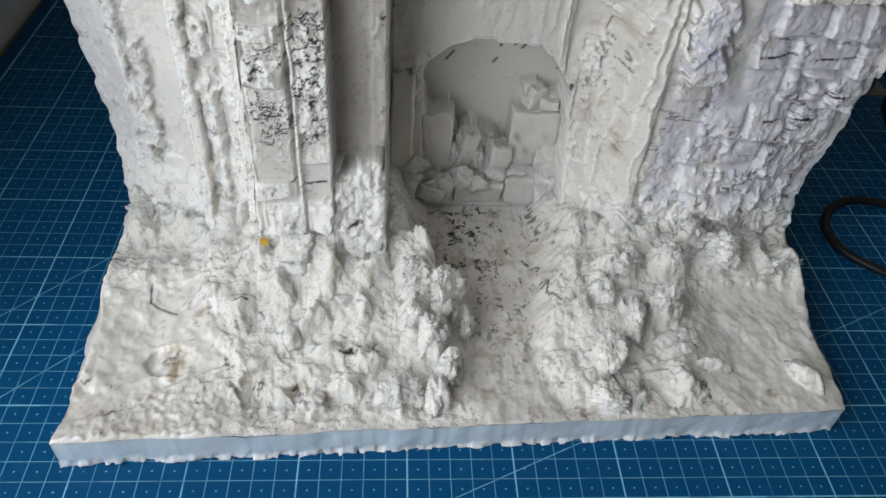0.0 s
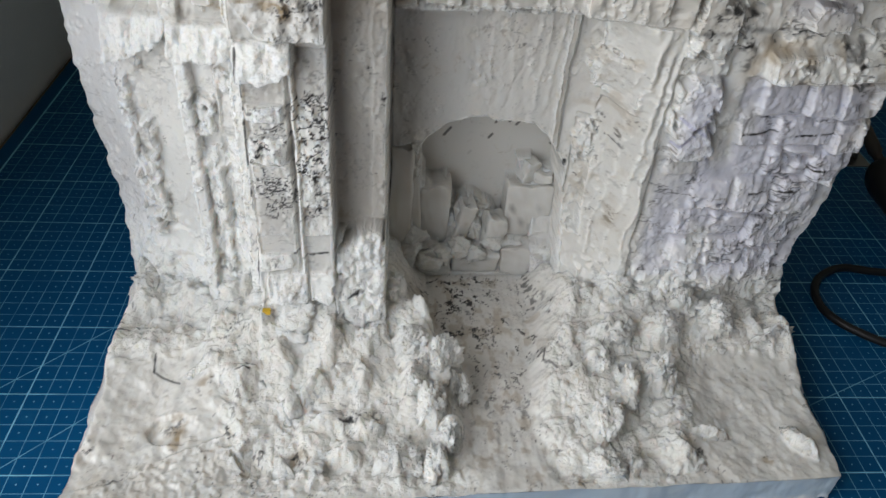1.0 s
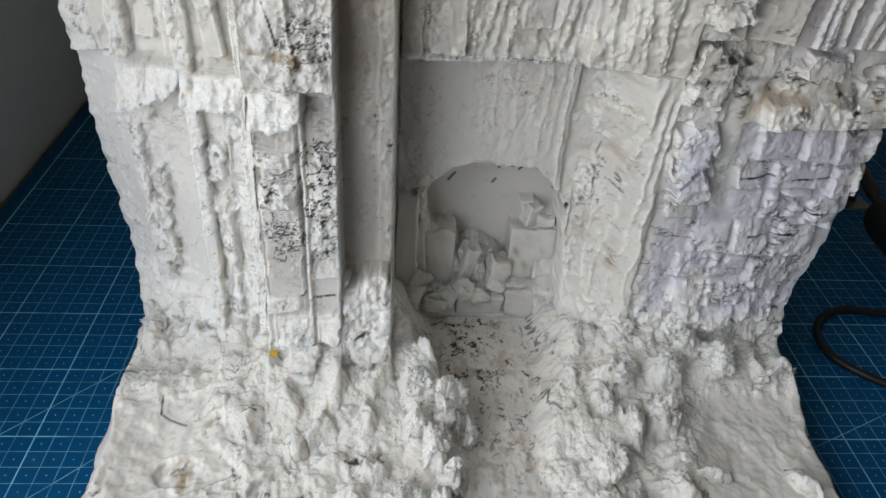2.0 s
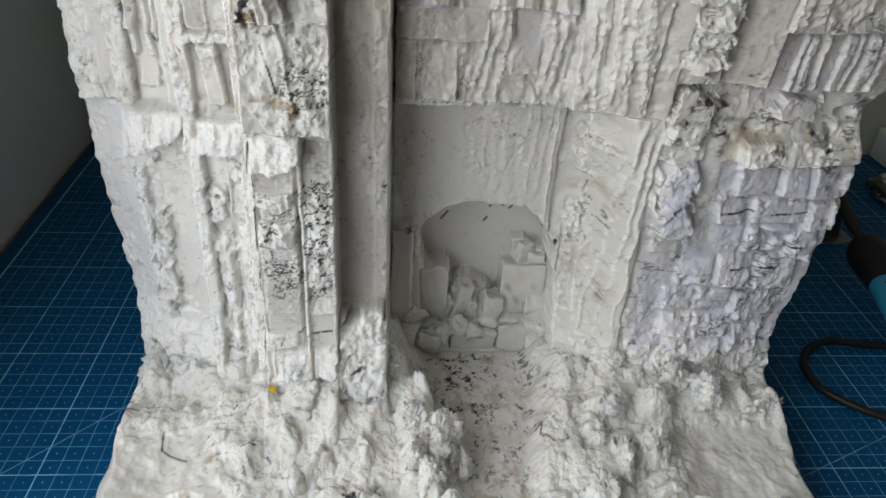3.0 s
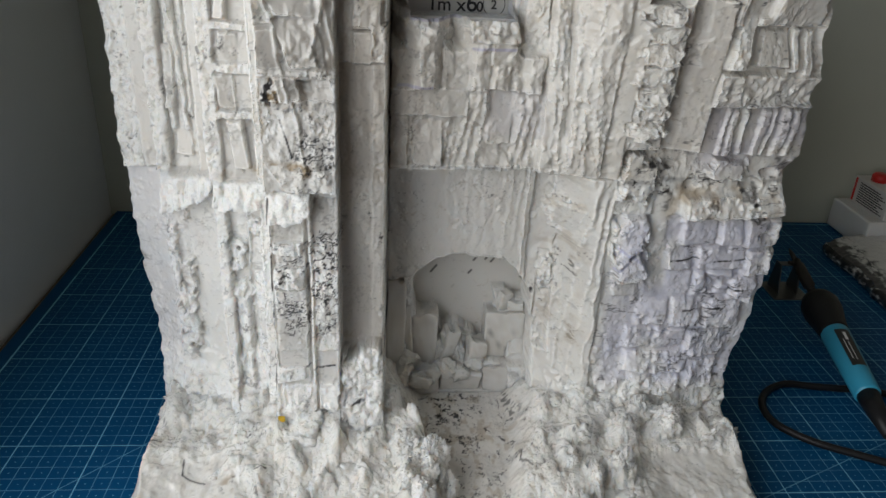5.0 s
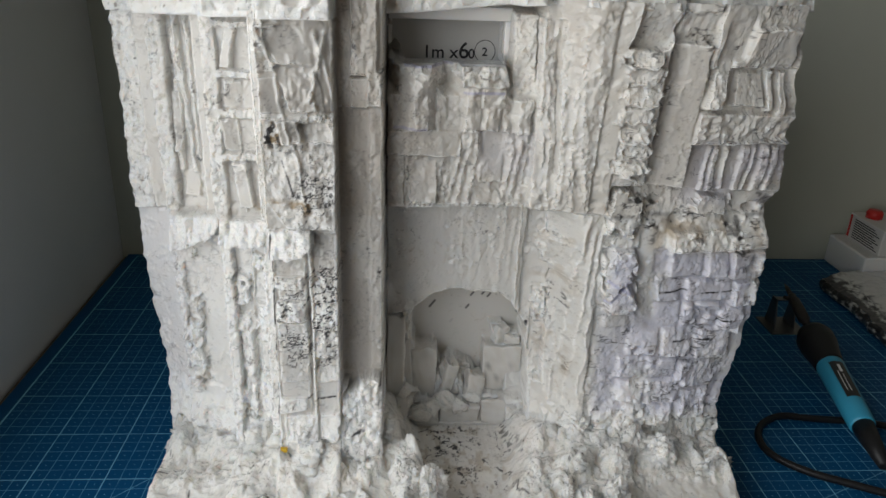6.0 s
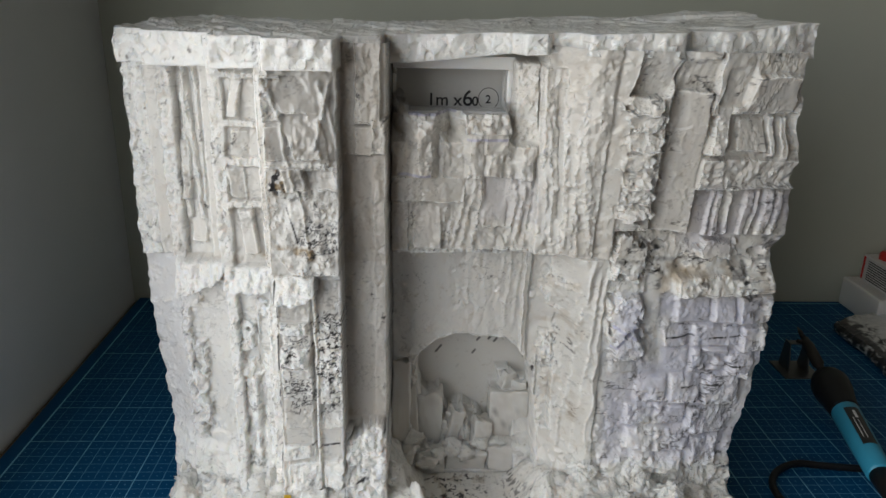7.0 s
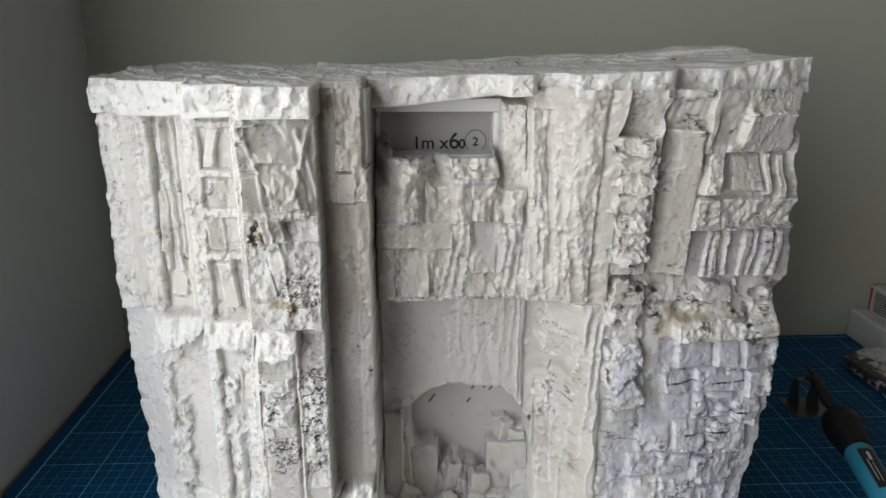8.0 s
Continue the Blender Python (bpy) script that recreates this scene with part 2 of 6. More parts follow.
def tube(points, radius, seg=12):
    """A smooth round cord through the points."""
    pts = [Vector(p) for p in points]
    path = []
    for i in range(len(pts) - 1):
        p0, p1, p2, p3 = pts[max(i - 1, 0)], pts[i], pts[i + 1], pts[min(i + 2, len(pts) - 1)]
        for k in range(10):
            t = k / 10
            path.append(0.5 * (2 * p1 + (p2 - p0) * t + (2 * p0 - 5 * p1 + 4 * p2 - p3) * t * t + (3 * p1 - p0 - 3 * p2 + p3) * t ** 3))
    path.append(pts[-1])
    bm = bmesh.new()
    rings = []
    for i, p in enumerate(path):
        d = (path[min(i + 1, len(path) - 1)] - path[max(i - 1, 0)]).normalized()
        side = d.cross(Vector((0, 0, 1))).normalized()
        up = side.cross(d)
        rings.append([bm.verts.new(p + radius * (side * math.cos(k * math.tau / seg) + up * math.sin(k * math.tau / seg))) for k in range(seg)])
    for r0, r1 in zip(rings, rings[1:]):
        for k in range(seg):
            bm.faces.new((r0[k], r0[(k + 1) % seg], r1[(k + 1) % seg], r1[k]))
    bm.faces.new(rings[0][::-1])
    bm.faces.new(rings[-1])
    return bm


# numpy noise fields
def lattice(seed):
    return np.random.default_rng(seed).uniform(-1, 1, (256, 256))


def vnoise(u, v, seed):
    t = lattice(seed)
    iu, iv = np.floor(u).astype(int), np.floor(v).astype(int)
    fu, fv = u - iu, v - iv
    fu, fv = fu * fu * fu * (fu * (fu * 6 - 15) + 10), fv * fv * fv * (fv * (fv * 6 - 15) + 10)
    a, b = t[iu % 256, iv % 256], t[(iu + 1) % 256, iv % 256]
    c, d = t[iu % 256, (iv + 1) % 256], t[(iu + 1) % 256, (iv + 1) % 256]
    return (a * (1 - fu) + b * fu) * (1 - fv) + (c * (1 - fu) + d * fu) * fv


def fbm(u, v, seed, octaves=4, gain=0.5):
    total, amp, norm = 0.0, 1.0, 0.0
    for o in range(octaves):
        total = total + amp * vnoise(u * 2 ** o + 17.3 * o, v * 2 ** o + 9.1 * o, seed + o)
        norm, amp = norm + amp, amp * gain
    return total / norm


def facets(u, v, seed, tilt=0.8):
    """Chipped facets: each cell has a height and a slope of its own. Also gives the distance to the cell's rim."""
    rx, ry, rh, rsx, rsy = (lattice(seed + k) for k in range(5))
    iu, iv = np.floor(u).astype(int), np.floor(v).astype(int)
    best, second = np.full(u.shape, 9.0), np.full(u.shape, 9.0)
    height = np.zeros(u.shape)
    for du in (-1, 0, 1):
        for dv in (-1, 0, 1):
            cu, cv = (iu + du) % 256, (iv + dv) % 256
            ex, ey = u - (iu + du + 0.5 + 0.45 * rx[cu, cv]), v - (iv + dv + 0.5 + 0.45 * ry[cu, cv])
            d = np.sqrt(ex * ex + ey * ey)
            h = rh[cu, cv] + tilt * (rsx[cu, cv] * ex + rsy[cu, cv] * ey)
            near = d < best
            second = np.where(near, best, np.minimum(second, d))
            height = np.where(near, h, height)
            best = np.where(near, d, best)
    return height, second - best


def pearls(u, v, seed):
    """Packed domes like torn-open foam beads, 0 to 1."""
    rx, ry = lattice(seed), lattice(seed + 1)
    iu, iv = np.floor(u).astype(int), np.floor(v).astype(int)
    best = np.full(u.shape, 9.0)
    for du in (-1, 0, 1):
        for dv in (-1, 0, 1):
            cu, cv = (iu + du) % 256, (iv + dv) % 256
            best = np.minimum(best, np.hypot(u - (iu + du + 0.5 + 0.45 * rx[cu, cv]), v - (iv + dv + 0.5 + 0.45 * ry[cu, cv])))
    return np.sqrt(np.clip(1 - (best / 0.85) ** 2, 0, 1))


def smooth(a, b, x):
    t = np.clip((x - a) / (b - a), 0, 1)
    return t * t * (3 - 2 * t)


def band(x, a, b, s):
    return smooth(a - s, a + s, x) * (1 - smooth(b - s, b + s, x))


def stroke(u, v, x0, z0, x1, z1, w):
    """1 on a line from one point to another, w wide."""
    dx, dz = x1 - x0, z1 - z0
    t = np.clip(((u - x0) * dx + (v - z0) * dz) / (dx * dx + dz * dz), 0, 1)
    return 1 - smooth(w * 0.35, w * 0.75, np.hypot(u - x0 - t * dx, v - z0 - t * dz))


def soften(a, times):
    """Round off the creases of a height grid."""
    for _ in range(times):
        p = np.pad(a, 1, mode="edge")
        a = (p[:-2, 1:-1] + p[2:, 1:-1] + p[1:-1, :-2] + p[1:-1, 2:] + 2 * a) / 6
    return a


def grid_mesh(name, X, Y, Z, keep=None, pigment=None, torn=None):
    """A mesh from three grids of coordinates; keep: which of its cells stand; pigment: charcoal, ochre and violet per vertex."""
    n, m = X.shape
    idx = np.arange(n * m).reshape(n, m)
    quads = np.stack([idx[:-1, :-1], idx[1:, :-1], idx[1:, 1:], idx[:-1, 1:]], -1)
    quads = quads[keep] if keep is not None else quads.reshape(-1, 4)
    used = np.zeros(n * m, bool)
    used[quads.ravel()] = True
    renum = np.cumsum(used) - 1
    co = np.stack([X.ravel(), Y.ravel(), Z.ravel()], -1)[used]
    quads = renum[quads].astype(np.int32)
    me = bpy.data.meshes.new(name)
    me.vertices.add(len(co))
    me.vertices.foreach_set("co", co.astype(np.float32).ravel())
    me.loops.add(quads.size)
    me.loops.foreach_set("vertex_index", quads.ravel())
    me.polygons.add(len(quads))
    me.polygons.foreach_set("loop_start", np.arange(0, quads.size, 4, dtype=np.int32))
    me.update(calc_edges=True)
    if pigment is not None:
        att = me.attributes.new("pigment", "FLOAT_COLOR", "POINT")
        col = np.ones((len(co), 4), np.float32)
        for k in range(3):
            col[:, k] = np.clip(pigment[k].ravel()[used], 0, 1)
        col[:, 3] = np.clip(torn.ravel()[used], 0, 1) if torn is not None else 0.4
        att.data.foreach_set("color", col.ravel())
    return me


# ---- the room ----
def structure(name, bm, mat, label, category="wall"):
    return tagged(part(name, bm, mat), label, category, kind="structure")


T = 0.12
structure("floor", box(LEFT_X - T, RIGHT_X + T, FRONT_Y - T, BACK_Y + T, FLOOR_Z - T, FLOOR_Z), FLOOR, "brown wooden floor below the desk", "floor")
structure("ceiling", box(LEFT_X - T, RIGHT_X + T, FRONT_Y - T, BACK_Y + T, CEIL_Z, CEIL_Z + T), CEIL, "plain white painted ceiling of the room", "ceiling")
structure("wall_north", box(LEFT_X - T, RIGHT_X + T, BACK_Y, BACK_Y + T, FLOOR_Z, CEIL_Z), WALL, "grey-green painted wall behind the desk")
# east and south walls are unseen, placed and toned to bounce fill light
structure("wall_east", box(RIGHT_X, RIGHT_X + T, FRONT_Y, BACK_Y, FLOOR_Z, CEIL_Z), WARM, "unseen cream side wall that bounces fill light")
structure("wall_south", box(LEFT_X - T, RIGHT_X + T, FRONT_Y - T, FRONT_Y, FLOOR_Z, CEIL_Z), WARM, "unseen cream wall of the room that bounces fill light")
west = bmesh.new()
for y0, y1, z0, z1 in ((FRONT_Y, WIN_Y0, FLOOR_Z, CEIL_Z), (WIN_Y1, BACK_Y, FLOOR_Z, CEIL_Z), (WIN_Y0, WIN_Y1, FLOOR_Z, WIN_Z0), (WIN_Y0, WIN_Y1, WIN_Z1, CEIL_Z)):
    piece = box(LEFT_X - T, LEFT_X, y0, y1, z0, z1)
    me = bpy.data.meshes.new("tmp")
    piece.to_mesh(me)
    west.from_mesh(me)
    bpy.data.meshes.remove(me)
structure("wall_west", west, WALL_W, "grey-green painted wall with a window opening beside the desk")
desk = tagged(new("desk"), "dark brown wooden desk under the cutting mat", "desk")
part("desktop", box(LEFT_X + 0.002, 1.0, -0.45, BACK_Y - 0.002, -0.033, -0.003, 0.002), DESK, desk)
for x in (LEFT_X + 0.06, 0.94):
    for y in (-0.39, BACK_Y - 0.06):
        part("leg", box(x - 0.025, x + 0.025, y - 0.025, y + 0.025, FLOOR_Z, -0.033, 0.003), DESK, desk)

bm = box(-0.310, 0.610, -0.100, 0.518, -0.003, 0.0)
tagged(part("cutting_mat", bm, MAT), "blue cutting mat with a pale centimetre grid on the desk", "cutting mat")

# ---- the foam cliff model ----
cliff = tagged(new("foam_cliff_model"), "carved white polystyrene cliff model standing on the blue cutting mat", "diorama")

X_L, X_R = -0.162, 0.221       # side edges of the cliff
SEAM = 0.199                   # seam between the lower and the upper foam blocks
STEP = 0.00055
xs = np.arange(X_L, X_R + STEP, STEP)
zs = np.arange(0.016, 0.3200, STEP)
U, V = np.meshgrid(xs, zs, indexing="ij")


def crag(u, v, seed, slope=1.3):
    """Broken angular peaks: each cell is a small turned pyramid, and the highest wins."""
    rx, ry, rh, ra, rs = (lattice(seed + k) for k in range(5))
    iu, iv = np.floor(u).astype(int), np.floor(v).astype(int)
    top = np.full(u.shape, -9.0)
    for du in (-1, 0, 1):
        for dv in (-1, 0, 1):
            cu, cv = (iu + du) % 256, (iv + dv) % 256
            ex, ey = u - (iu + du + 0.5 + 0.45 * rx[cu, cv]), v - (iv + dv + 0.5 + 0.45 * ry[cu, cv])
            c, s = np.cos(3.1 * ra[cu, cv]), np.sin(3.1 * ra[cu, cv])
            a, b = ex * c + ey * s, -ex * s + ey * c
            k = slope * (1 + 0.5 * rs[cu, cv])
            top = np.maximum(top, 0.55 * rh[cu, cv] - np.maximum(np.abs(a) * k, np.abs(b) * slope + 0.5 * a))
    return top + 0.55


wob = 0.0011 * fbm(U * 110, V * 110, 11)          # ragged rims
UJ, VJ = U + wob, V + 0.0011 * fbm(U * 110, V * 110, 12)
chip, _ = facets(UJ * 110, VJ * 110, 21)        # about 9 mm chips
chip2, _ = facets(UJ * 230, VJ * 230, 31)      # about 4 mm chips
crag1 = crag(UJ * 105, VJ * 105, 301)             # 10 mm breaks
crag2 = crag(UJ * 235, VJ * 215, 311)             # 4 mm breaks
crag3 = crag(UJ * 520, VJ * 480, 321)             # 2 mm crumbs
shard = crag(UJ * 190, VJ * 46, 331)              # upright splinters
shard2 = crag(UJ * 430, VJ * 120, 341)
melt = fbm(U * 60, V * 60, 51, 4)
melt2 = fbm(U * 220, V * 220, 61, 3)
ribs = fbm(U * 190 + 2 * melt, V * 18, 71, 3)     # upright melted runs
swell = fbm(U * 34, V * 34, 74, 3)                # slow waves of hand-cut faces
lumps = np.abs(fbm(UJ * 62, VJ * 52, 53, 3)) + 0.45 * np.abs(fbm(UJ * 150, VJ * 130, 57, 3))   # rounded lumps with creases
runs = np.abs(fbm(UJ * 120 + 1.5 * melt, VJ * 24, 59, 3))                                     # upright runs with creases
rough = np.full(U.shape, 0.3)     # how far the face is torn open
upright = np.zeros(U.shape)       # where tears run upright
low_line = np.interp(xs, (-0.162, -0.134, -0.103, -0.0745, -0.0735, -0.0368, -0.0362, -0.0115, -0.0105, 0.078, 0.118, 0.160, 0.221), (0.153, 0.140, 0.118, 0.110, 0.0925, 0.0925, 0.118, 0.118, 0.150, 0.152, 0.120, 0.119, 0.125))
high_line = np.interp(xs, (-0.162, -0.147, -0.134, -0.104, -0.1030, -0.0755, -0.0745, -0.0368, -0.0362, -0.0115, -0.0105, 0.076, 0.115, 0.160, 0.221), (0.148, 0.1430, 0.136, 0.1265, 0.1115, 0.1075, 0.0900, 0.0900, 0.117, 0.117, 0.132, 0.126, 0.112, 0.110, 0.116))
D = np.where(V > SEAM, high_line[:, None], low_line[:, None])


def lay(mask, depth, roughness=None, grain=None):
    """Blend a depth (and a roughness) into the cliff where the mask is set."""
    global D, rough, upright
    D = D * (1 - mask) + depth * mask
    if roughness is not None:
        rough = rough * (1 - mask) + roughness * mask
    if grain is not None:
        upright = upright * (1 - mask) + grain * mask


def region(x0, x1, z0, z1, s=0.0006):
    return band(UJ, x0, x1, s) * band(VJ, z0, z1, s)


def facet(x0, x1, z0, z1, y, gx=0.0, gz=0.0, roughness=0.3, within=1.0, s=0.0006, slant=0.0):
    """A cut face with a depth, a tilt across and a tilt upwards, its sides leaning by slant."""
    lean_x = slant * (V - (z0 + z1) / 2)
    m = band(UJ - lean_x, x0, x1, s) * band(VJ, z0, z1, s) * within
    lay(m, y + gx * (U - lean_x - (x0 + x1) / 2) + gz * (V - (z0 + z1) / 2), roughness)


def tear(x, z, rx, rz, y, gx=0.0, gz=0.0, roughness=0.9, within=1.0):
    """A torn patch with a ragged rim, proud of its surroundings."""
    r = (np.abs((UJ - x) / rx) ** 2.6 + np.abs((VJ - z) / rz) ** 2.6) ** (1 / 2.6)
    m = smooth(1.10, 0.86, r + 0.22 * chip2 + 0.12 * chip + 0.28 * melt) * within
    lay(m, y + gx * (U - x) + gz * (V - z), roughness)
    return m


up = smooth(SEAM - 0.0008, SEAM + 0.0008, VJ - 0.09 * np.minimum(U + 0.06, 0) * (U < -0.03))
low = 1 - up

# ---- upper left pillars ----
lay(up * band(UJ, -0.2, -0.1490, 0.0008), 0.1450 - 0.22 * (U + 0.155), 0.80, 0.6)
lay(up * band(UJ, -0.1490, -0.1405, 0.0010), 0.1430 - 0.10 * (U + 0.145), 0.06, 1)
lay(up * band(UJ, -0.1405 + 0.0010 * chip2, -0.1315 + 0.0012 * chip2, 0.0008), 0.1350 - 0.12 * (U + 0.136), 0.95, 0.5)
lay(up * band(UJ, -0.1315, -0.1150, 0.0012), 0.1385 - 0.30 * (U + 0.123), 0.28, 1)
for x, w, h, slant, z0, z1 in ((-0.1275, 0.0018, 0.0030, 0.03, 0.215, 0.303), (-0.1225, 0.0016, 0.0034, -0.05, 0.205, 0.300), (-0.1180, 0.0014, 0.0022, -0.02, 0.225, 0.303)):
    lay(up * band(UJ - slant * (V - 0.25) - 0.0012 * melt, x - w, x + w, 0.0009) * band(VJ, z0, z1, 0.004), D - h, 0.5, 1)
facet(-0.1310, -0.1265, 0.228, 0.262, 0.1370, 0.2, 0.15, 0.2, up)
facet(-0.1280, -0.1190, 0.201, 0.216, 0.1370, -0.3, 0.2, 0.05, up)
lay(up * band(UJ, -0.1150, -0.1085, 0.0010), 0.1295 - 0.15 * (U + 0.112), 0.05, 1)
lay(up * band(U, -0.1085, -0.1070, 0.0004), 0.1380, 0.1)
lay(up * band(UJ, -0.1070, -0.0985 + 0.0012 * chip2, 0.0007), 0.1120 - 0.15 * (U + 0.103), 0.75, 0.6)
lay(up * band(UJ, -0.0985, -0.0800, 0.0008), 0.1135 - 0.10 * (U + 0.090), 0.05, 1)
lay(up * band(UJ + 0.03 * (V - 0.25), -0.0905, -0.0895, 0.0006) * (VJ > 0.2), D - 0.0016, 0.2)
for z, w in ((0.2765, 0.0022), (0.2555, 0.0026), (0.2320, 0.0022), (0.3020, 0.0018)):
    lay(up * band(UJ, -0.1060, -0.0745, 0.0008) * band(VJ + 0.0006 * melt2, z - w, z + w, 0.0008), 0.1105 - 0.10 * (U + 0.090), 0.5)
facet(-0.0930, -0.0850, 0.203, 0.229, 0.1090, -0.25, -0.06, 0.1, up, slant=-0.08)
facet(-0.0980, -0.0905, 0.236, 0.252, 0.1120, 0.30, 0.1, 0.1, up, slant=-0.1)
facet(-0.0960, -0.0860, 0.259, 0.273, 0.1125, 0.12, -0.2, 0.25, up)
facet(-0.0955, -0.0895, 0.280, 0.300, 0.1105, -0.30, 0.08, 0.15, up, slant=0.2)
lay(up * band(UJ, -0.0800, -0.0748, 0.0007), 0.1040 - 0.05 * (V - 0.25), 0.40, 0.6)
# the broad broken face beside the column
face = up * band(UJ, -0.0748, -0.0366, 0.0006)
lay(face, 0.0915 + 0.04 * (V - 0.25), 0.25, 0.3)
cut = smooth(-0.0006, 0.0006, (UJ + 0.0500) - 0.20 * (0.303 - V) - 0.0016 * melt)
lay(face * cut * (VJ > 0.258), 0.0935 + 0.30 * (U + 0.046) + 0.05 * (V - 0.28), 0.06)
facet(-0.0748, -0.0640, 0.281, 0.304, 0.0885, 0.25, -0.10, 0.75, face)
facet(-0.0680, -0.0500, 0.285, 0.303, 0.0915, 0.20, 0.10, 0.25, face, slant=-0.5)
facet(-0.0748, -0.0635, 0.261, 0.279, 0.0890, 0.28, 0.10, 0.10, face)
facet(-0.0625, -0.0480, 0.262, 0.284, 0.0905, 0.10, 0.25, 0.15, face, slant=-0.35)
facet(-0.0748, -0.0645, 0.239, 0.2590, 0.0905, 0.10, 0.05, 0.50, face)
facet(-0.0640, -0.0530, 0.236, 0.2580, 0.0885, 0.35, -0.05, 0.12, face, slant=-0.25)
facet(-0.0520, -0.0366, 0.232, 0.2560, 0.0930, -0.15, 0.30, 0.30, face, slant=-0.3)
facet(-0.0748, -0.0665, 0.213, 0.2370, 0.0905, -0.10, 0.10, 0.15, face, slant=-0.1)
facet(-0.0665, -0.0600, 0.211, 0.2340, 0.0880, 0.45, -0.10, 0.12, face, slant=-0.3)
lay(face * smooth(-0.001, 0.001, U + 0.0640 + 0.75 * (V - 0.2010)) * (VJ < 0.245) , 0.0925 + 0.25 * (V - 0.225), 0.55)
lay(face * band(VJ, 0.2575, 0.2605, 0.0006), D - 0.0010, 0.5)
lay(face * band(UJ - 0.002 * melt + 0.20 * (V - 0.25), -0.0610, -0.0595, 0.0006) * (VJ > 0.21), D - 0.0014, 0.6)
for x, z0, z1, slant in ((-0.0455, 0.268, 0.302, 0.25), (-0.0395, 0.262, 0.296, -0.25), (-0.0430, 0.280, 0.300, -0.10)):
    lay(face * band(UJ - slant * (V - 0.28), x - 0.0009, x + 0.0009, 0.0007) * band(VJ, z0, z1, 0.003), D - 0.0016, 0.5)

# ---- lower left pillars ----
lay(low * band(UJ, -0.2, -0.1390 + 0.0015 * melt, 0.0012), 0.1530 - 0.42 * (U + 0.162), 0.05, 1)
lay(low * band(UJ, -0.1390, -0.1250, 0.0015), 0.1345 - 0.10 * (U + 0.132), 0.15, 1)
lay(low * band(UJ, -0.1250, -0.1060, 0.0012), 0.1310 - 0.32 * (U + 0.118), 0.05, 1)
def remnants(x0, x1, z0, z1, proud, seed, cover=0.0):
    """Torn patches left standing along a pillar, with gaps between them."""
    m = low * smooth(0.0, 0.10, fbm(UJ * 75, VJ * 95, seed, 3) + cover + 0.10 * chip2) * band(UJ + 0.0015 * chip2, x0, x1, 0.0012) * band(VJ, z0, z1, 0.004)
    lay(m, D - proud * (1 + 0.5 * chip) - 0.25 * (U - (x0 + x1) / 2), 0.95)


remnants(-0.1375, -0.1245, 0.070, 0.168, 0.0042, 501, 0.14)
remnants(-0.1400, -0.1330, 0.090, 0.180, 0.0022, 511, -0.10)
lay(low * band(U, -0.1072, -0.1058, 0.0004), 0.1330, 0.1)
lay(low * band(UJ, -0.1058, -0.0990 + 0.0008 * chip2, 0.0007), 0.1150 - 0.25 * (U + 0.102), 0.35, 0.8)
lay(low * band(UJ, -0.0990, -0.0770, 0.0009), 0.1165 - 0.30 * (U + 0.088), 0.05, 1)
lay(low * band(UJ + 0.01 * (V - 0.15), -0.0885, -0.0868, 0.0006) * band(VJ, 0.145, 0.182, 0.004), D - 0.0020, 0.3)
lay(low * band(UJ - 0.02 * (V - 0.10), -0.0890, -0.0855, 0.0006) * band(VJ, 0.085, 0.138, 0.004), D + 0.0016, 0.1)
remnants(-0.1045, -0.0900, 0.062, 0.160, 0.0030, 521, 0.04)
remnants(-0.0880, -0.0790, 0.060, 0.178, 0.0020, 531, -0.12)
arris_x = -0.0740 + 0.0006 * chip2 + 0.012 * np.maximum(V - 0.150, 0)
lay(low * smooth(-0.0018, -0.0010, UJ - arris_x + 0.004) * (1 - smooth(0.0006, 0.0014, UJ - arris_x)), 0.1030, 0.35, 0.8)
panel = low * smooth(-0.0005, 0.0005, UJ - arris_x) * band(UJ, -0.09, -0.0366, 0.0006)
lay(panel, 0.0930, 0.10, 0.4)
lay(panel * band(UJ, -0.0720, -0.0545, 0.0006), 0.0945, 0.10, 0.4)
for x0, x1, z0, z1, y, gz, r in ((-0.0715, -0.0550, 0.1700, 0.1830, 0.0950, 0.1, 0.06), (-0.0715, -0.0560, 0.1620, 0.1685, 0.0900, 0.4, 0.8), (-0.0700, -0.0550, 0.1545, 0.1610, 0.0935, 0.2, 0.3), (-0.0715, -0.0550, 0.1420, 0.1535, 0.0905, 0.3, 0.85),
                                 (-0.0715, -0.0550, 0.1210, 0.1405, 0.0925, -0.1, 0.45), (-0.0715, -0.0550, 0.1010, 0.1200, 0.0930, 0.1, 0.12), (-0.0715, -0.0560, 0.0900, 0.1000, 0.0940, 0.0, 0.06), (-0.0725, -0.0570, 0.0800, 0.0885, 0.0910, 0.3, 0.5),
                                 (-0.0500, -0.0366, 0.1700, 0.1950, 0.0945, 0.1, 0.25), (-0.0500, -0.0366, 0.1530, 0.1690, 0.0925, 0.2, 0.50), (-0.0500, -0.0366, 0.1370, 0.1520, 0.0905, 0.3, 0.85), (-0.0500, -0.0366, 0.1180, 0.1360, 0.0920, 0.1, 0.60),
                                 (-0.0500, -0.0366, 0.1000, 0.1170, 0.0935, 0.1, 0.45), (-0.0500, -0.0366, 0.0800, 0.0990, 0.0930, 0.0, 0.12)):
    facet(x0, x1, z0, z1, y, 0.06, gz, r, panel)
lay(panel * band(UJ, -0.0545, -0.0520, 0.0005) * band(VJ, 0.078, 0.184, 0.002), 0.0975, 0.1, 1)
lay(panel * band(UJ, -0.0522, -0.0503, 0.0005) * (VJ > 0.066), 0.0905, 0.35, 0.8)
facet(-0.0700, -0.0500, 0.062, 0.078, 0.0900, 0.05, 0.1, 0.30, low)
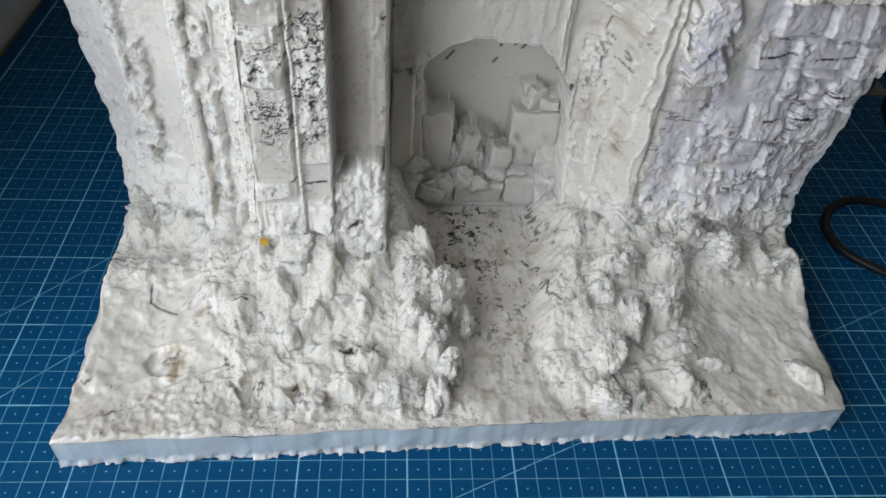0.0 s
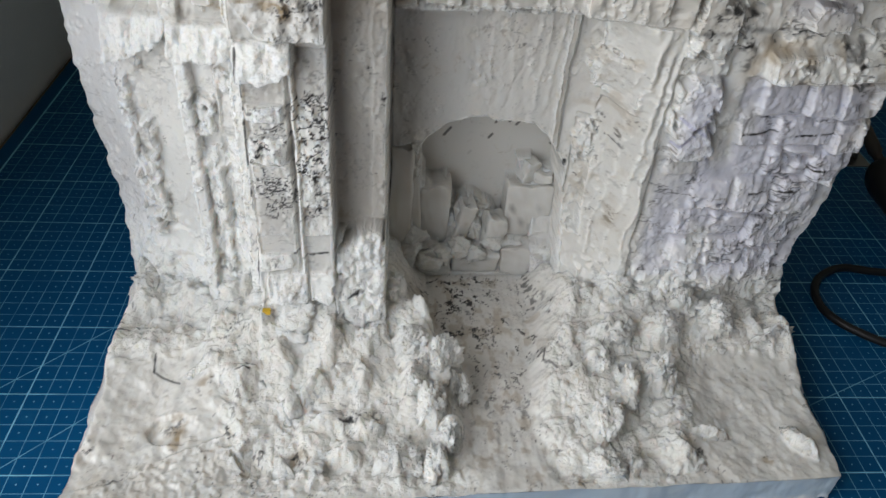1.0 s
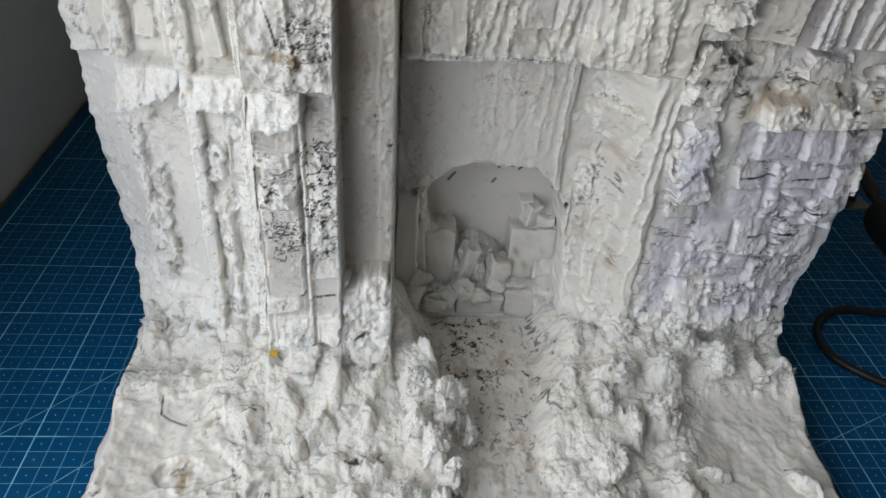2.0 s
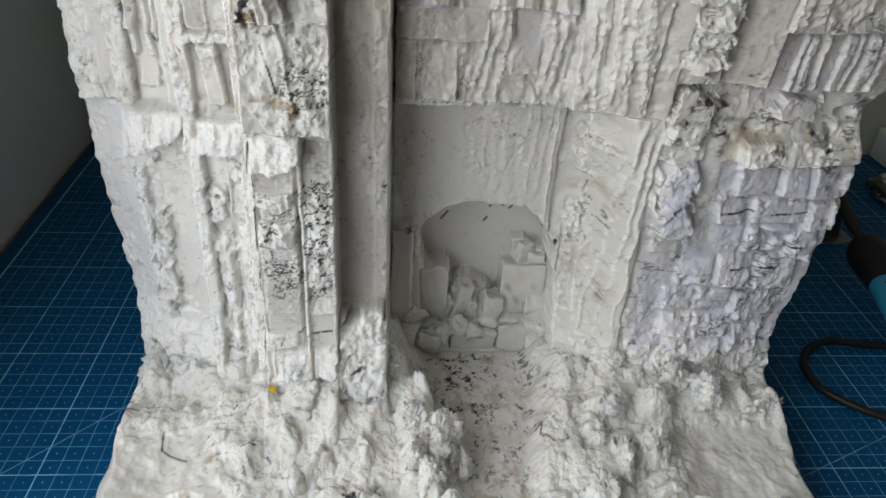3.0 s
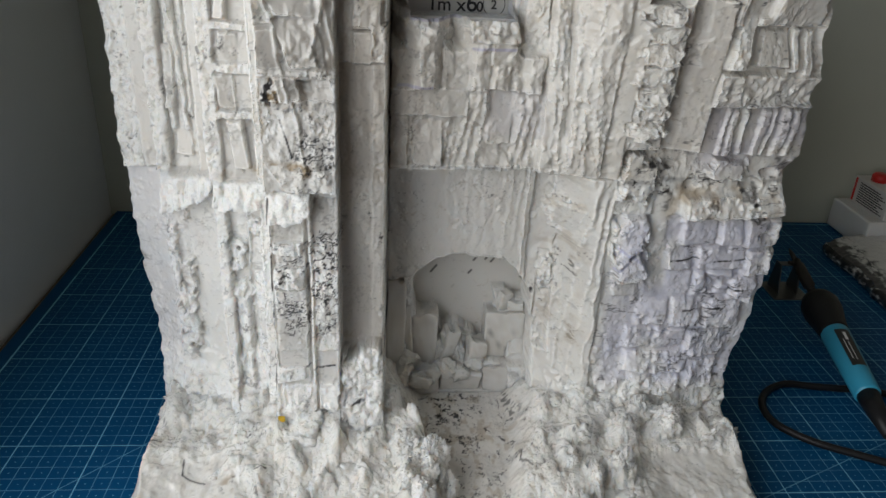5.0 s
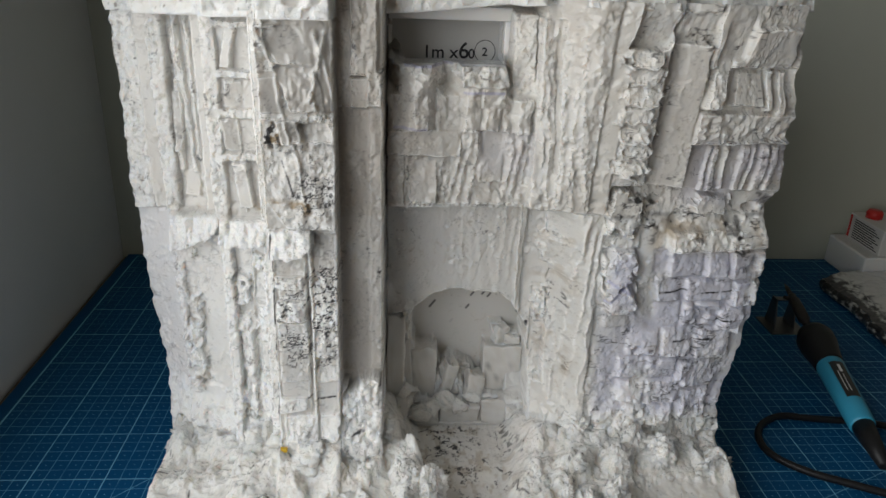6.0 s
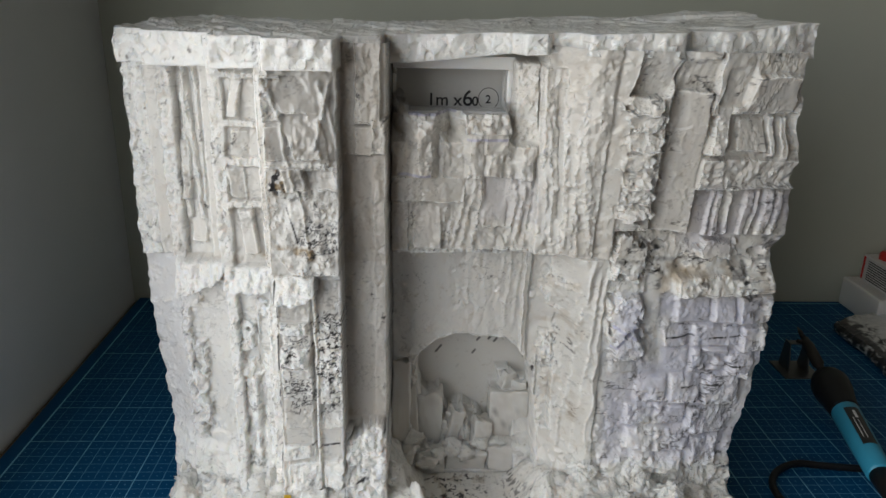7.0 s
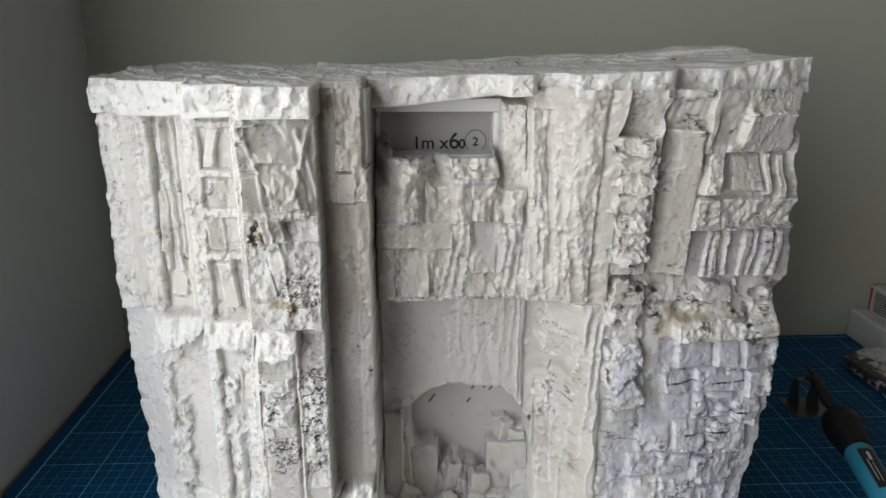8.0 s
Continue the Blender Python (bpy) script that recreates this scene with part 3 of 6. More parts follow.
for k in range(4):
    x = -0.0668 + 0.0040 * k
    lay(low * region(x - 0.0011, x + 0.0011, 0.066, 0.076, 0.0007), 0.0905, 0.4)
facet(-0.0490, -0.0366, 0.062, 0.078, 0.0905, -0.1, 0.1, 0.25, low)
# the broken shoulder of the lower blocks under the seam
under = 0.0010 * chip2 + 0.0008 * chip + 0.001 * melt
shoulder = 0 * U
for x0, x1, z0, z1, y in ((-0.1375, -0.1060, 0.1680, 0.1845, 0.1265), (-0.1045, -0.0775, 0.1800, 0.1815, 0.1065), (-0.0735, -0.0500, 0.1815, 0.1860, 0.0850)):
    f = np.clip((U - x0) / (x1 - x0), 0, 1)
    bottom = z0 + (z1 - z0) * f + 0.003 * (2 * f - 1) ** 4
    piece = low * band(UJ, x0, x1, 0.0008) * smooth(bottom - 0.0007, bottom + 0.0007, V + under)
    lay(piece, y - (0.36 if y > 0.12 else 0.2) * (U - x0) + 0.35 * (V - 0.187), 0.85)
    shoulder = np.maximum(shoulder, piece)
# ---- smooth grey column ----
lay(band(U, -0.0366, -0.0108, 0.0004) * (VJ > 0.085), 0.1115 - 0.012 * (V - 0.2), 0.03, 1)
lay(band(UJ, -0.0195, -0.0125, 0.0009) * (VJ > 0.094), 0.1103 + 0.0012 * melt - 0.012 * (V - 0.2), 0.25, 1)
lay(band(UJ, -0.0366, -0.0150, 0.0008) * (VJ > 0.278), 0.1060, 0.30)
lay(band(UJ, -0.0290, -0.0200, 0.0006) * band(VJ, 0.2605, 0.277, 0.0006), 0.1070, 0.05)
lay(band(UJ, -0.0205, -0.0125, 0.0008) * band(VJ, 0.262, 0.281, 0.001), 0.1055, 0.5)
lay(band(UJ, -0.0366, -0.0290, 0.0008) * (VJ > 0.261), 0.1090, 0.3)
lay(band(UJ, -0.0366, -0.0105, 0.0008) * (1 - smooth(0.0905, 0.0925, VJ + 0.0030 * chip + 0.002 * melt - 0.16 * (U + 0.024))), 0.1005 - 0.22 * (0.095 - V), 0.75)
for x, z, rx, rz, y in ((-0.0190, 0.0900, 0.0085, 0.0075, 0.0965), (-0.0310, 0.0820, 0.0060, 0.0080, 0.0975), (-0.0170, 0.0730, 0.0090, 0.0070, 0.0935), (-0.0300, 0.0660, 0.0070, 0.0070, 0.0930)):
    tear(x, z, rx, rz, y, 0.2, 0.4, 0.8)
lay(band(U, -0.0118, -0.0106, 0.0004) * (VJ > 0.06), D + 0.004, 0.1)

# ---- recess between the pillars ----
deep = band(UJ, -0.0106, 0.0740, 0.0007)
lay(deep * (VJ > 0.2455), np.maximum(0.1500 - 1.25 * (0.2818 - np.minimum(V, 0.2818)), 0.1285) + 0.0008 * melt, 0.06)
lay(deep * (VJ <= 0.2455), 0.1310 - 0.10 * (V - 0.22) + 0.0016 * ribs, 0.22, 1)
lay(deep * (VJ <= 0.1975), 0.1540 - 0.07 * (V - 0.150) + 0.0008 * melt, 0.05, 1)
ledge_mask = deep * (VJ > 0.2440)
# broken stumps on the ledge: centre, half width, top, depth, slope at the flanks, lean of the top
for xc, w, z1, y0, k, drop in ((-0.0075, 0.0045, 0.2640, 0.1290, 1.6, -0.9), (0.0090, 0.0068, 0.2785, 0.1200, 1.5, 0.2), (0.0205, 0.0050, 0.2660, 0.1270, 1.2, 0.9), (0.0300, 0.0042, 0.2620, 0.1290, 1.4, -0.4),
                               (0.0385, 0.0065, 0.2780, 0.1240, 1.4, 0.0), (0.0490, 0.0060, 0.2760, 0.1235, 1.3, 0.5), (0.0590, 0.0055, 0.2640, 0.1260, 1.3, 0.2), (0.0680, 0.0060, 0.2690, 0.1225, 1.5, -0.2)):
    top_z = z1 - drop * (U - xc) + 0.0016 * chip2 + 0.002 * melt
    ridge = y0 - 0.06 * (V - 0.26) + k * np.maximum(np.abs(UJ - xc - 0.0012 * melt) - 0.55 * w, 0) + 0.15 * (U - xc) + 1.7 * np.maximum(V - top_z, 0) - 0.0009 * (shard2 - 0.3)
    hit = (ridge < D) & (ledge_mask > 0.5)
    D = np.where(hit, ridge, D)
    rough = np.where(hit, 0.22 + 0.5 * smooth(-0.004, 0.001, V - top_z), rough)
facet(0.0305, 0.0570, 0.2700, 0.2860, 0.1230, 0.10, 0.25, 0.75, ledge_mask, slant=-0.2)
facet(0.0430, 0.0560, 0.2580, 0.2695, 0.1235, 0.05, -0.1, 0.15, ledge_mask)
facet(-0.0104, 0.0320, 0.2300, 0.2450, 0.1270, 0.02, 0.0, 0.03, 1.0)
facet(0.0440, 0.0575, 0.2140, 0.2450, 0.1305, -0.05, 0.0, 0.03, 1.0)
facet(-0.0104, 0.0000, 0.2000, 0.2295, 0.1285, 0.05, -0.05, 0.08, 1.0)
facet(0.0030, 0.0190, 0.2010, 0.2270, 0.1295, -0.06, 0.08, 0.12, 1.0)
for k, (x, z0, z1, h, slant) in enumerate(((0.0010, 0.200, 0.229, 0.0020, 0.0), (0.0205, 0.206, 0.229, 0.0022, 0.12), (0.0250, 0.200, 0.226, 0.0028, 0.10), (0.0300, 0.203, 0.244, 0.0034, 0.16), (0.0350, 0.202, 0.240, 0.0026, 0.14), (0.0400, 0.200, 0.244, 0.0034, 0.10),
                                           (0.0600, 0.200, 0.243, 0.0026, 0.06), (0.0645, 0.202, 0.240, 0.0038, 0.10), (0.0690, 0.200, 0.244, 0.0030, 0.05), (0.0725, 0.205, 0.246, 0.0036, 0.04))):
    lay(band(UJ - slant * (V - 0.22) - 0.0016 * melt, x - 0.0012 - 0.0008 * melt2, x + 0.0012 + 0.0010 * melt, 0.0014) * band(VJ, z0, z1, 0.004), D - 0.42 * h, 0.5, 1)
lay(deep * band(VJ, 0.1965, 0.2010, 0.0008), D - 0.0018, 0.5)
# ---- right inner flank, turning towards the front ----
flank_up = band(UJ, 0.0735, 0.1160, 0.0010) * up
lay(flank_up, 0.1235 - 0.22 * (U - 0.0735) - 0.20 * (V - 0.205) * smooth(0.07, 0.1, U) - 0.0008 * ribs, 0.12, 1)
facet(0.0590, 0.0735, 0.2640, 0.3100, 0.1315, -0.35, 0.1, 0.60, up, s=0.0016)
facet(0.0735, 0.0835, 0.2600, 0.3080, 0.1180, 0.10, 0.0, 0.50, up)
for x, z0, z1, w, h, slant in ((0.0770, 0.215, 0.262, 0.0015, 0.0040, -0.10), (0.0810, 0.205, 0.272, 0.0013, 0.0040, -0.06), (0.0880, 0.200, 0.300, 0.0024, 0.0036, -0.04), (0.0935, 0.200, 0.275, 0.0020, 0.0034, -0.03), (0.0985, 0.205, 0.305, 0.0016, 0.0022, -0.10), (0.1025, 0.200, 0.245, 0.0020, 0.0026, -0.05), (0.1065, 0.215, 0.300, 0.0014, 0.0018, -0.12)):
    lay(up * band(UJ - slant * (V - 0.25) - 0.0018 * melt, x - w * (1 + 0.5 * melt2), x + w * (1 + 0.6 * melt), 0.0013) * band(VJ, z0, z1, 0.006), D - 0.35 * h, 0.55, 0.4)
lay(up * band(UJ + 0.06 * (V - 0.25), 0.0838, 0.0858, 0.0006) * band(VJ, 0.222, 0.300, 0.004), D + 0.0018, 0.1, 1)
lay(up * band(UJ, 0.0890, 0.0955, 0.0006) * band(VJ, 0.240, 0.243, 0.001), D + 0.002, 0.1)
lean = -0.20 * (V - 0.25) * up
lay(band(UJ, 0.1075, 0.1180, 0.0010) * up, 0.1065 + lean - 0.45 * (U - 0.113), 0.04, 1)
flank_low = smooth(0.0735, 0.0750, UJ) * (1 - smooth(0.117, 0.119, UJ)) * low
bend = np.clip((U + 0.10 * (0.16 - V) - 0.076) / 0.049, 0, 1)
lay(flank_low, 0.1530 - 0.0330 * bend ** 1.8 - 0.12 * np.maximum(V - 0.15, 0), 0.06, 1)
lay(low * band(UJ - 0.0008 * melt, 0.0735, 0.0775, 0.0008) * (VJ > 0.10), D - 0.0022, 0.15, 1)
facet(0.0850, 0.0945, 0.070, 0.140, 0.1500, -0.3, 0.0, 0.30, low)
tear(0.0900, 0.1230, 0.0050, 0.0110, 0.1460, -0.3, 0.0, 0.7, low)
tear(0.0960, 0.1700, 0.0095, 0.0120, 0.1405, -0.35, -0.2, 0.55, low)
facet(0.0900, 0.1030, 0.160, 0.176, 0.1390, -0.35, -0.3, 0.05, low, slant=0.2)
facet(0.0880, 0.1080, 0.180, 0.192, 0.1400, -0.30, 0.2, 0.35, low)
facet(0.0930, 0.1080, 0.138, 0.152, 0.1445, -0.5, 0.2, 0.08, low, slant=0.3)
lay(smooth(0.098, 0.119, UJ + 0.15 * (V - 0.12)) * (1 - smooth(0.1205, 0.1225, UJ)) * low, 0.1180, 0.05, 1)
for x0, z0, x1, z1, w, h in ((0.1100, 0.196, 0.0985, 0.060, 0.0022, 0.0038), (0.1150, 0.190, 0.1065, 0.060, 0.0020, 0.0034), (0.1190, 0.196, 0.1140, 0.070, 0.0016, 0.0030), (0.1030, 0.150, 0.0930, 0.100, 0.0016, 0.0022), (0.1070, 0.165, 0.1010, 0.120, 0.0012, 0.0018), (0.0985, 0.105, 0.0955, 0.062, 0.0020, 0.0024)):
    f = np.clip((V - z0) / (z1 - z0), 0, 1)
    D = D - 0.5 * h * np.exp(-((UJ - x0 - (x1 - x0) * f - 0.0022 * melt) / (0.8 * w)) ** 2) * band(V, min(z0, z1), max(z0, z1), 0.008) * low

# ---- right pillar, upper: block column, smooth channel, toothed wall ----
right_up = up * smooth(0.1590, 0.1605, UJ)
lay(up * band(UJ, 0.1375, 0.1470, 0.0022), 0.1120 - 0.25 * (U - 0.142) + lean, 0.06, 1)
lay(up * band(UJ, 0.1450, 0.1600, 0.0025), 0.1075 - 0.30 * (U - 0.152) + lean + 0.0010 * melt, 0.08, 1)
lay(right_up, 0.1060 + 0.14 * (U - 0.158) + lean, 0.30)
lay(up * band(UJ, 0.1175, 0.1372, 0.0009), 0.1062 + lean, 0.45, 0.2)
for k, z in enumerate((0.229, 0.2405, 0.2500, 0.2605, 0.2715, 0.2825, 0.2930)):
    tear(0.1272 - 0.0006 * k + 0.0010 * ((k * 7) % 3 - 1), z, 0.0098 - 0.0008 * (k % 2), 0.0056, 0.1030 - 0.20 * (z - 0.25), -0.10, 0.4 - 0.5 * (k % 2), 0.55, up)
facet(0.1170, 0.1370, 0.2965, 0.3160, 0.0990, -0.1, -0.6, 0.30, up, slant=0.3)
facet(0.1400, 0.1600, 0.2990, 0.3160, 0.1000, 0.0, -0.5, 0.30, up)
facet(0.1600, 0.2210, 0.2620, 0.2870, 0.1095, 0.12, 0.0, 0.35, up)
for x0, x1, z0, z1, y, gz, r in ((0.1620, 0.1720, 0.2650, 0.2990, 0.1000, 0.2, 0.45), (0.1780, 0.2010, 0.2660, 0.2850, 0.1050, 0.25, 0.30), (0.2030, 0.2080, 0.2640, 0.2860, 0.1055, 0.1, 0.35), (0.2110, 0.2160, 0.2620, 0.2850, 0.1075, 0.1, 0.35),
                                 (0.1640, 0.1800, 0.2920, 0.3120, 0.1000, -0.3, 0.35), (0.1820, 0.2180, 0.2890, 0.3080, 0.0985, -0.45, 0.20)):
    facet(x0, x1, z0, z1, y, 0.10, gz, r, right_up, s=0.0012, slant=0.12)
lay(right_up * band(VJ, 0.2440, 0.2620, 0.0015), 0.1010 + 0.12 * (U - 0.158) + 0.25 * (0.262 - V) - 0.0008 * crag2, 0.35)
lay(right_up * (VJ < 0.2440) * (VJ > 0.212), 0.1125 + 0.12 * (U - 0.158), 0.08)
for x, w in ((0.1705, 0.0012), (0.1755, 0.0022), (0.1830, 0.0012), (0.1935, 0.0024), (0.1985, 0.0012), (0.2060, 0.0026), (0.2130, 0.0020)):
    lay(right_up * band(UJ - 0.12 * (V - 0.23) - 0.0010 * melt, x - w * (1 + 0.4 * melt2), x + w * (1 + 0.4 * melt), 0.0010) * band(VJ, 0.2150, 0.2425 - 0.4 * w, 0.0015), D - 0.0024, 0.3)
# ---- right pillar, middle shelf with ochre crust ----
shelf = smooth(0.1185, 0.1195, UJ) * band(VJ, 0.1775 + 0.002 * melt, 0.2170 - 0.05 * np.maximum(U - 0.15, 0), 0.0010)
lay(shelf, 0.1225 - 0.16 * (0.212 - V) + 0.0020 * melt, 0.35)
facet(0.1590, 0.2210, 0.1770, 0.1900, 0.1130, 0.12, 0.30, 0.45, 1.0)
tear(0.1290, 0.2000, 0.0110, 0.0130, 0.1120, 0.1, 0.2, 0.35)
tear(0.1800, 0.2060, 0.0110, 0.0060, 0.1150, 0.1, 0.4, 0.35)
for x, z, rx, rz, d in ((0.1990, 0.1970, 0.0075, 0.0035, 0.0070), (0.1470, 0.2075, 0.0040, 0.0025, 0.0050), (0.1620, 0.1960, 0.0050, 0.0040, 0.0040), (0.2100, 0.2040, 0.0060, 0.0030, 0.0040)):
    D = D + d * smooth(1.2, 0.4, np.hypot((UJ - x) / rx, (VJ - z) / rz) + 0.2 * melt)
# ---- right pillar, lower ----
right_low = smooth(0.1185, 0.1195, UJ) * (1 - smooth(0.1765, 0.1780, VJ + 0.0015 * melt))
lay(right_low, 0.1200 + 0.10 * (U - 0.158) * (U > 0.158) + 0.0016 * melt, 0.28)
for x0, x1, z0, z1, y, gx, gz, r in ((0.1620, 0.1840, 0.1580, 0.1765, 0.1190, 0.1, 0.1, 0.06), (0.1850, 0.2000, 0.1585, 0.1760, 0.1165, 0.1, 0.2, 0.15), (0.2010, 0.2210, 0.1570, 0.1760, 0.1165, 0.25, 0.1, 0.25),
                                     (0.1760, 0.2060, 0.1415, 0.1560, 0.1205, 0.1, 0.1, 0.18), (0.2070, 0.2210, 0.1370, 0.1545, 0.1190, 0.3, 0.2, 0.40), (0.1560, 0.1720, 0.1420, 0.1580, 0.1190, 0.2, 0.3, 0.25),
                                     (0.1590, 0.1740, 0.1240, 0.1405, 0.1210, -0.1, -0.1, 0.15), (0.1760, 0.2000, 0.1240, 0.1400, 0.1185, 0.1, -0.15, 0.12), (0.2010, 0.2170, 0.1180, 0.1360, 0.1190, 0.25, 0.3, 0.40)):
    facet(x0, x1, z0, z1, 0.6 * (y - 0.0007) + 0.4 * (0.1185 + 0.05 * (x0 - 0.15)), gx, gz, 0.15 + r, right_low * smooth(-0.75, -0.35, melt + 0.4 * chip2), s=0.0014)
for x0, x1, z0, z1, y, gx, gz, r in ((0.1430, 0.1620, 0.1040, 0.1210, 0.1175, -0.1, 0.2, 0.22), (0.1640, 0.1850, 0.1030, 0.1220, 0.1165, 0.15, 0.3, 0.30), (0.1870, 0.2120, 0.1000, 0.1220, 0.1200, 0.2, 0.1, 0.40),
                                     (0.1380, 0.1560, 0.0870, 0.1020, 0.1175, 0.1, 0.1, 0.30), (0.1570, 0.1780, 0.0865, 0.1010, 0.1185, 0.1, -0.2, 0.12), (0.1800, 0.2100, 0.0790, 0.0980, 0.1200, 0.3, 0.2, 0.45),
                                     (0.1400, 0.1580, 0.0700, 0.0850, 0.1160, 0.0, 0.3, 0.30), (0.1590, 0.1840, 0.0690, 0.0845, 0.1165, 0.1, 0.2, 0.35), (0.1850, 0.2100, 0.0560, 0.0770, 0.1190, 0.2, 0.1, 0.40), (0.1450, 0.1800, 0.0540, 0.0680, 0.1180, 0.0, 0.2, 0.30)):
    facet(x0, x1, z0, z1, 0.6 * (y - 0.0007) + 0.4 * (0.1185 + 0.05 * (x0 - 0.15)), gx, gz, 0.15 + r, right_low * smooth(-0.75, -0.35, melt + 0.4 * chip2), s=0.0014)
tear(0.1320, 0.1670, 0.0105, 0.0165, 0.1120, -0.1, 0.1, 0.55, right_low)
tear(0.1345, 0.1430, 0.0105, 0.0120, 0.1110, 0.0, -0.1, 0.60, right_low)
facet(0.1270, 0.1420, 0.1240, 0.1340, 0.1190, 0.1, 0.3, 0.06, right_low)
gutter = band(UJ + 0.10 * (V - 0.16) + 0.0012 * np.sin(V * 90), 0.1435, 0.1545, 0.0018) * band(VJ, 0.130, 0.190, 0.006)
lay(gutter, 0.1215 - 0.08 * (V - 0.150) - 0.0012 * np.sin((U - 0.143) * 250), 0.03, 1)
# ---- arch niche ----
arch = (np.abs(U - 0.0440) / 0.0405) ** 2.6 + (np.maximum(VJ - 0.085, 0) / 0.0465) ** 2.6
niche = (1 - smooth(0.95, 1.03 + 0.12 * smooth(0.03, 0.01, U), arch + 0.16 * melt)) * smooth(-0.0090, -0.0070, UJ) * (1 - smooth(0.0838, 0.0846, UJ))
lay(niche * (VJ > 0.030), 0.1850, 0.0)
# ruined walls in the niche, one behind the other
ruin_span = band(UJ, -0.0106, 0.0860, 0.0006)
for profile_x, profile_z, y, r in (((-0.011, 0.0005, 0.0015, 0.0070, 0.0075, 0.0100, 0.0105, 0.09), (0.1120, 0.1140, 0.1080, 0.1040, 0.0900, 0.0860, 0.0300, 0.030), 0.1635, 0.55),
                                   ((-0.011, 0.0060, 0.0065, 0.0230, 0.0250, 0.0290, 0.0330, 0.0400, 0.0440, 0.0520, 0.0560, 0.09), (0.0880, 0.0860, 0.0800, 0.0815, 0.0700, 0.0640, 0.0690, 0.0690, 0.0660, 0.0600, 0.0540, 0.054), 0.1740, 0.45),
                                   ((-0.011, 0.0140, 0.0150, 0.0270, 0.0300, 0.0430, 0.0480, 0.0560, 0.09), (0.0620, 0.0600, 0.0560, 0.0600, 0.0540, 0.0560, 0.0500, 0.0510, 0.050), 0.1660, 0.60)):
    top_z = np.interp(U, profile_x, profile_z) + 0.0014 * chip2 + 0.0012 * melt
    m = ruin_span * smooth(0.0004, -0.0004, V - top_z) * (VJ > 0.02)
    lay(m, y - 0.10 * (top_z - V) + 0.0010 * chip, r)
facet(0.0585, 0.0862, 0.030, 0.0815, 0.1700, 0.02, 0.03, 0.05, 1.0, s=0.0004)
facet(0.0640, 0.0730, 0.0815, 0.0960, 0.1760, 0.10, 0.05, 0.35, 1.0, slant=-0.25)
facet(0.0735, 0.0860, 0.0815, 0.0880, 0.1750, 0.0, 0.10, 0.35, 1.0)
band_top = 0.0425 + 0.0008 * chip2 + 0.003 * smooth(0.05, 0.08, U)
lay(ruin_span * smooth(0.0005, -0.0005, V - band_top), 0.1585 + 0.0010 * melt, 0.15)
facet(-0.0106, 0.0030, 0.026, 0.060, 0.1560, 0.1, 0.1, 0.35, 1.0)
facet(0.0560, 0.0860, 0.026, 0.0460, 0.1570, 0.0, 0.2, 0.35, 1.0)
lay(deep * smooth(0.0290, 0.0270, VJ), 0.1530, 0.2)

# the lavender wall is melted soft and beaded
melted = smooth(0.116, 0.124, UJ) * low
D = D + 0.55 * melted * (soften(D, 5) - D) - 0.0009 * melted * smooth(-0.2, 0.3, swell) * (pearls(UJ * 230, VJ * 200, 391) - 0.5)

# relief: torn breaks, splinters and the faint waves of cut faces
rough = np.clip(rough, 0, 1)
calm = smooth(0.117, 0.12, UJ) * smooth(0.180, 0.176, VJ) * smooth(0.05, 0.06, VJ)
grained = rough * upright
torn_open = rough * (1 - upright)
gentle = 1 - 0.35 * smooth(0.118, 0.125, U)
D = D - torn_open * gentle * (0.0028 * crag1 + 0.0016 * crag2 + 0.0007 * crag3 - 0.0014)
D = D - torn_open * (1 - gentle) * (0.0045 * (soften(lumps, 2) - 0.3) + 0.0012 * soften(crag2, 1))
D = D - grained * (0.0024 * shard + 0.0016 * shard2 + 0.0009 * crag2 + 0.0008 * crag3 - 0.0014)
D = D - (1 - rough) * (0.0007 * swell + 0.0004 * melt + 0.0004 * ribs * upright) * (1 - niche)
D = D - (0.0011 * smooth(0.10, 0.45, fbm(U * 90, V * 90, 77, 3)) * crag2 + 0.0006 * smooth(0.0, 0.4, fbm(U * 140, V * 140, 79, 3)) * crag3) * (1 - niche)
# melted unevenness of the upper recess and flank
uneven = up * band(U, -0.009, 0.112, 0.003) * (1 - band(V, 0.2310, 0.2440, 0.001) * band(U, -0.0104, 0.0310, 0.001)) * (1 - band(V, 0.2150, 0.2440, 0.001) * band(U, 0.0450, 0.0570, 0.001))
D = D - uneven * (1 - 0.5 * smooth(0.083, 0.090, U)) * (0.0030 * (soften(lumps, 3) - 0.30) + 0.0008 * crag2 * smooth(-0.1, 0.4, swell))
wavy = low * band(U, -0.009, 0.118, 0.003) * (V > 0.10) * (1 - niche)
D = D - wavy * (0.0016 * (soften(lumps, 3) - 0.30) + 0.0009 * crag1 * smooth(0.0, 0.4, swell))
# the foot widens into the rubble
foot = smooth(0.085, 0.040, V + 0.008 * melt)
D = D - foot * (0.005 + 0.0030 * crag1 + 0.0012 * crag2) * (1 - deep)
rough = np.clip(rough + 0.35 * foot * (1 - deep), 0, 1)
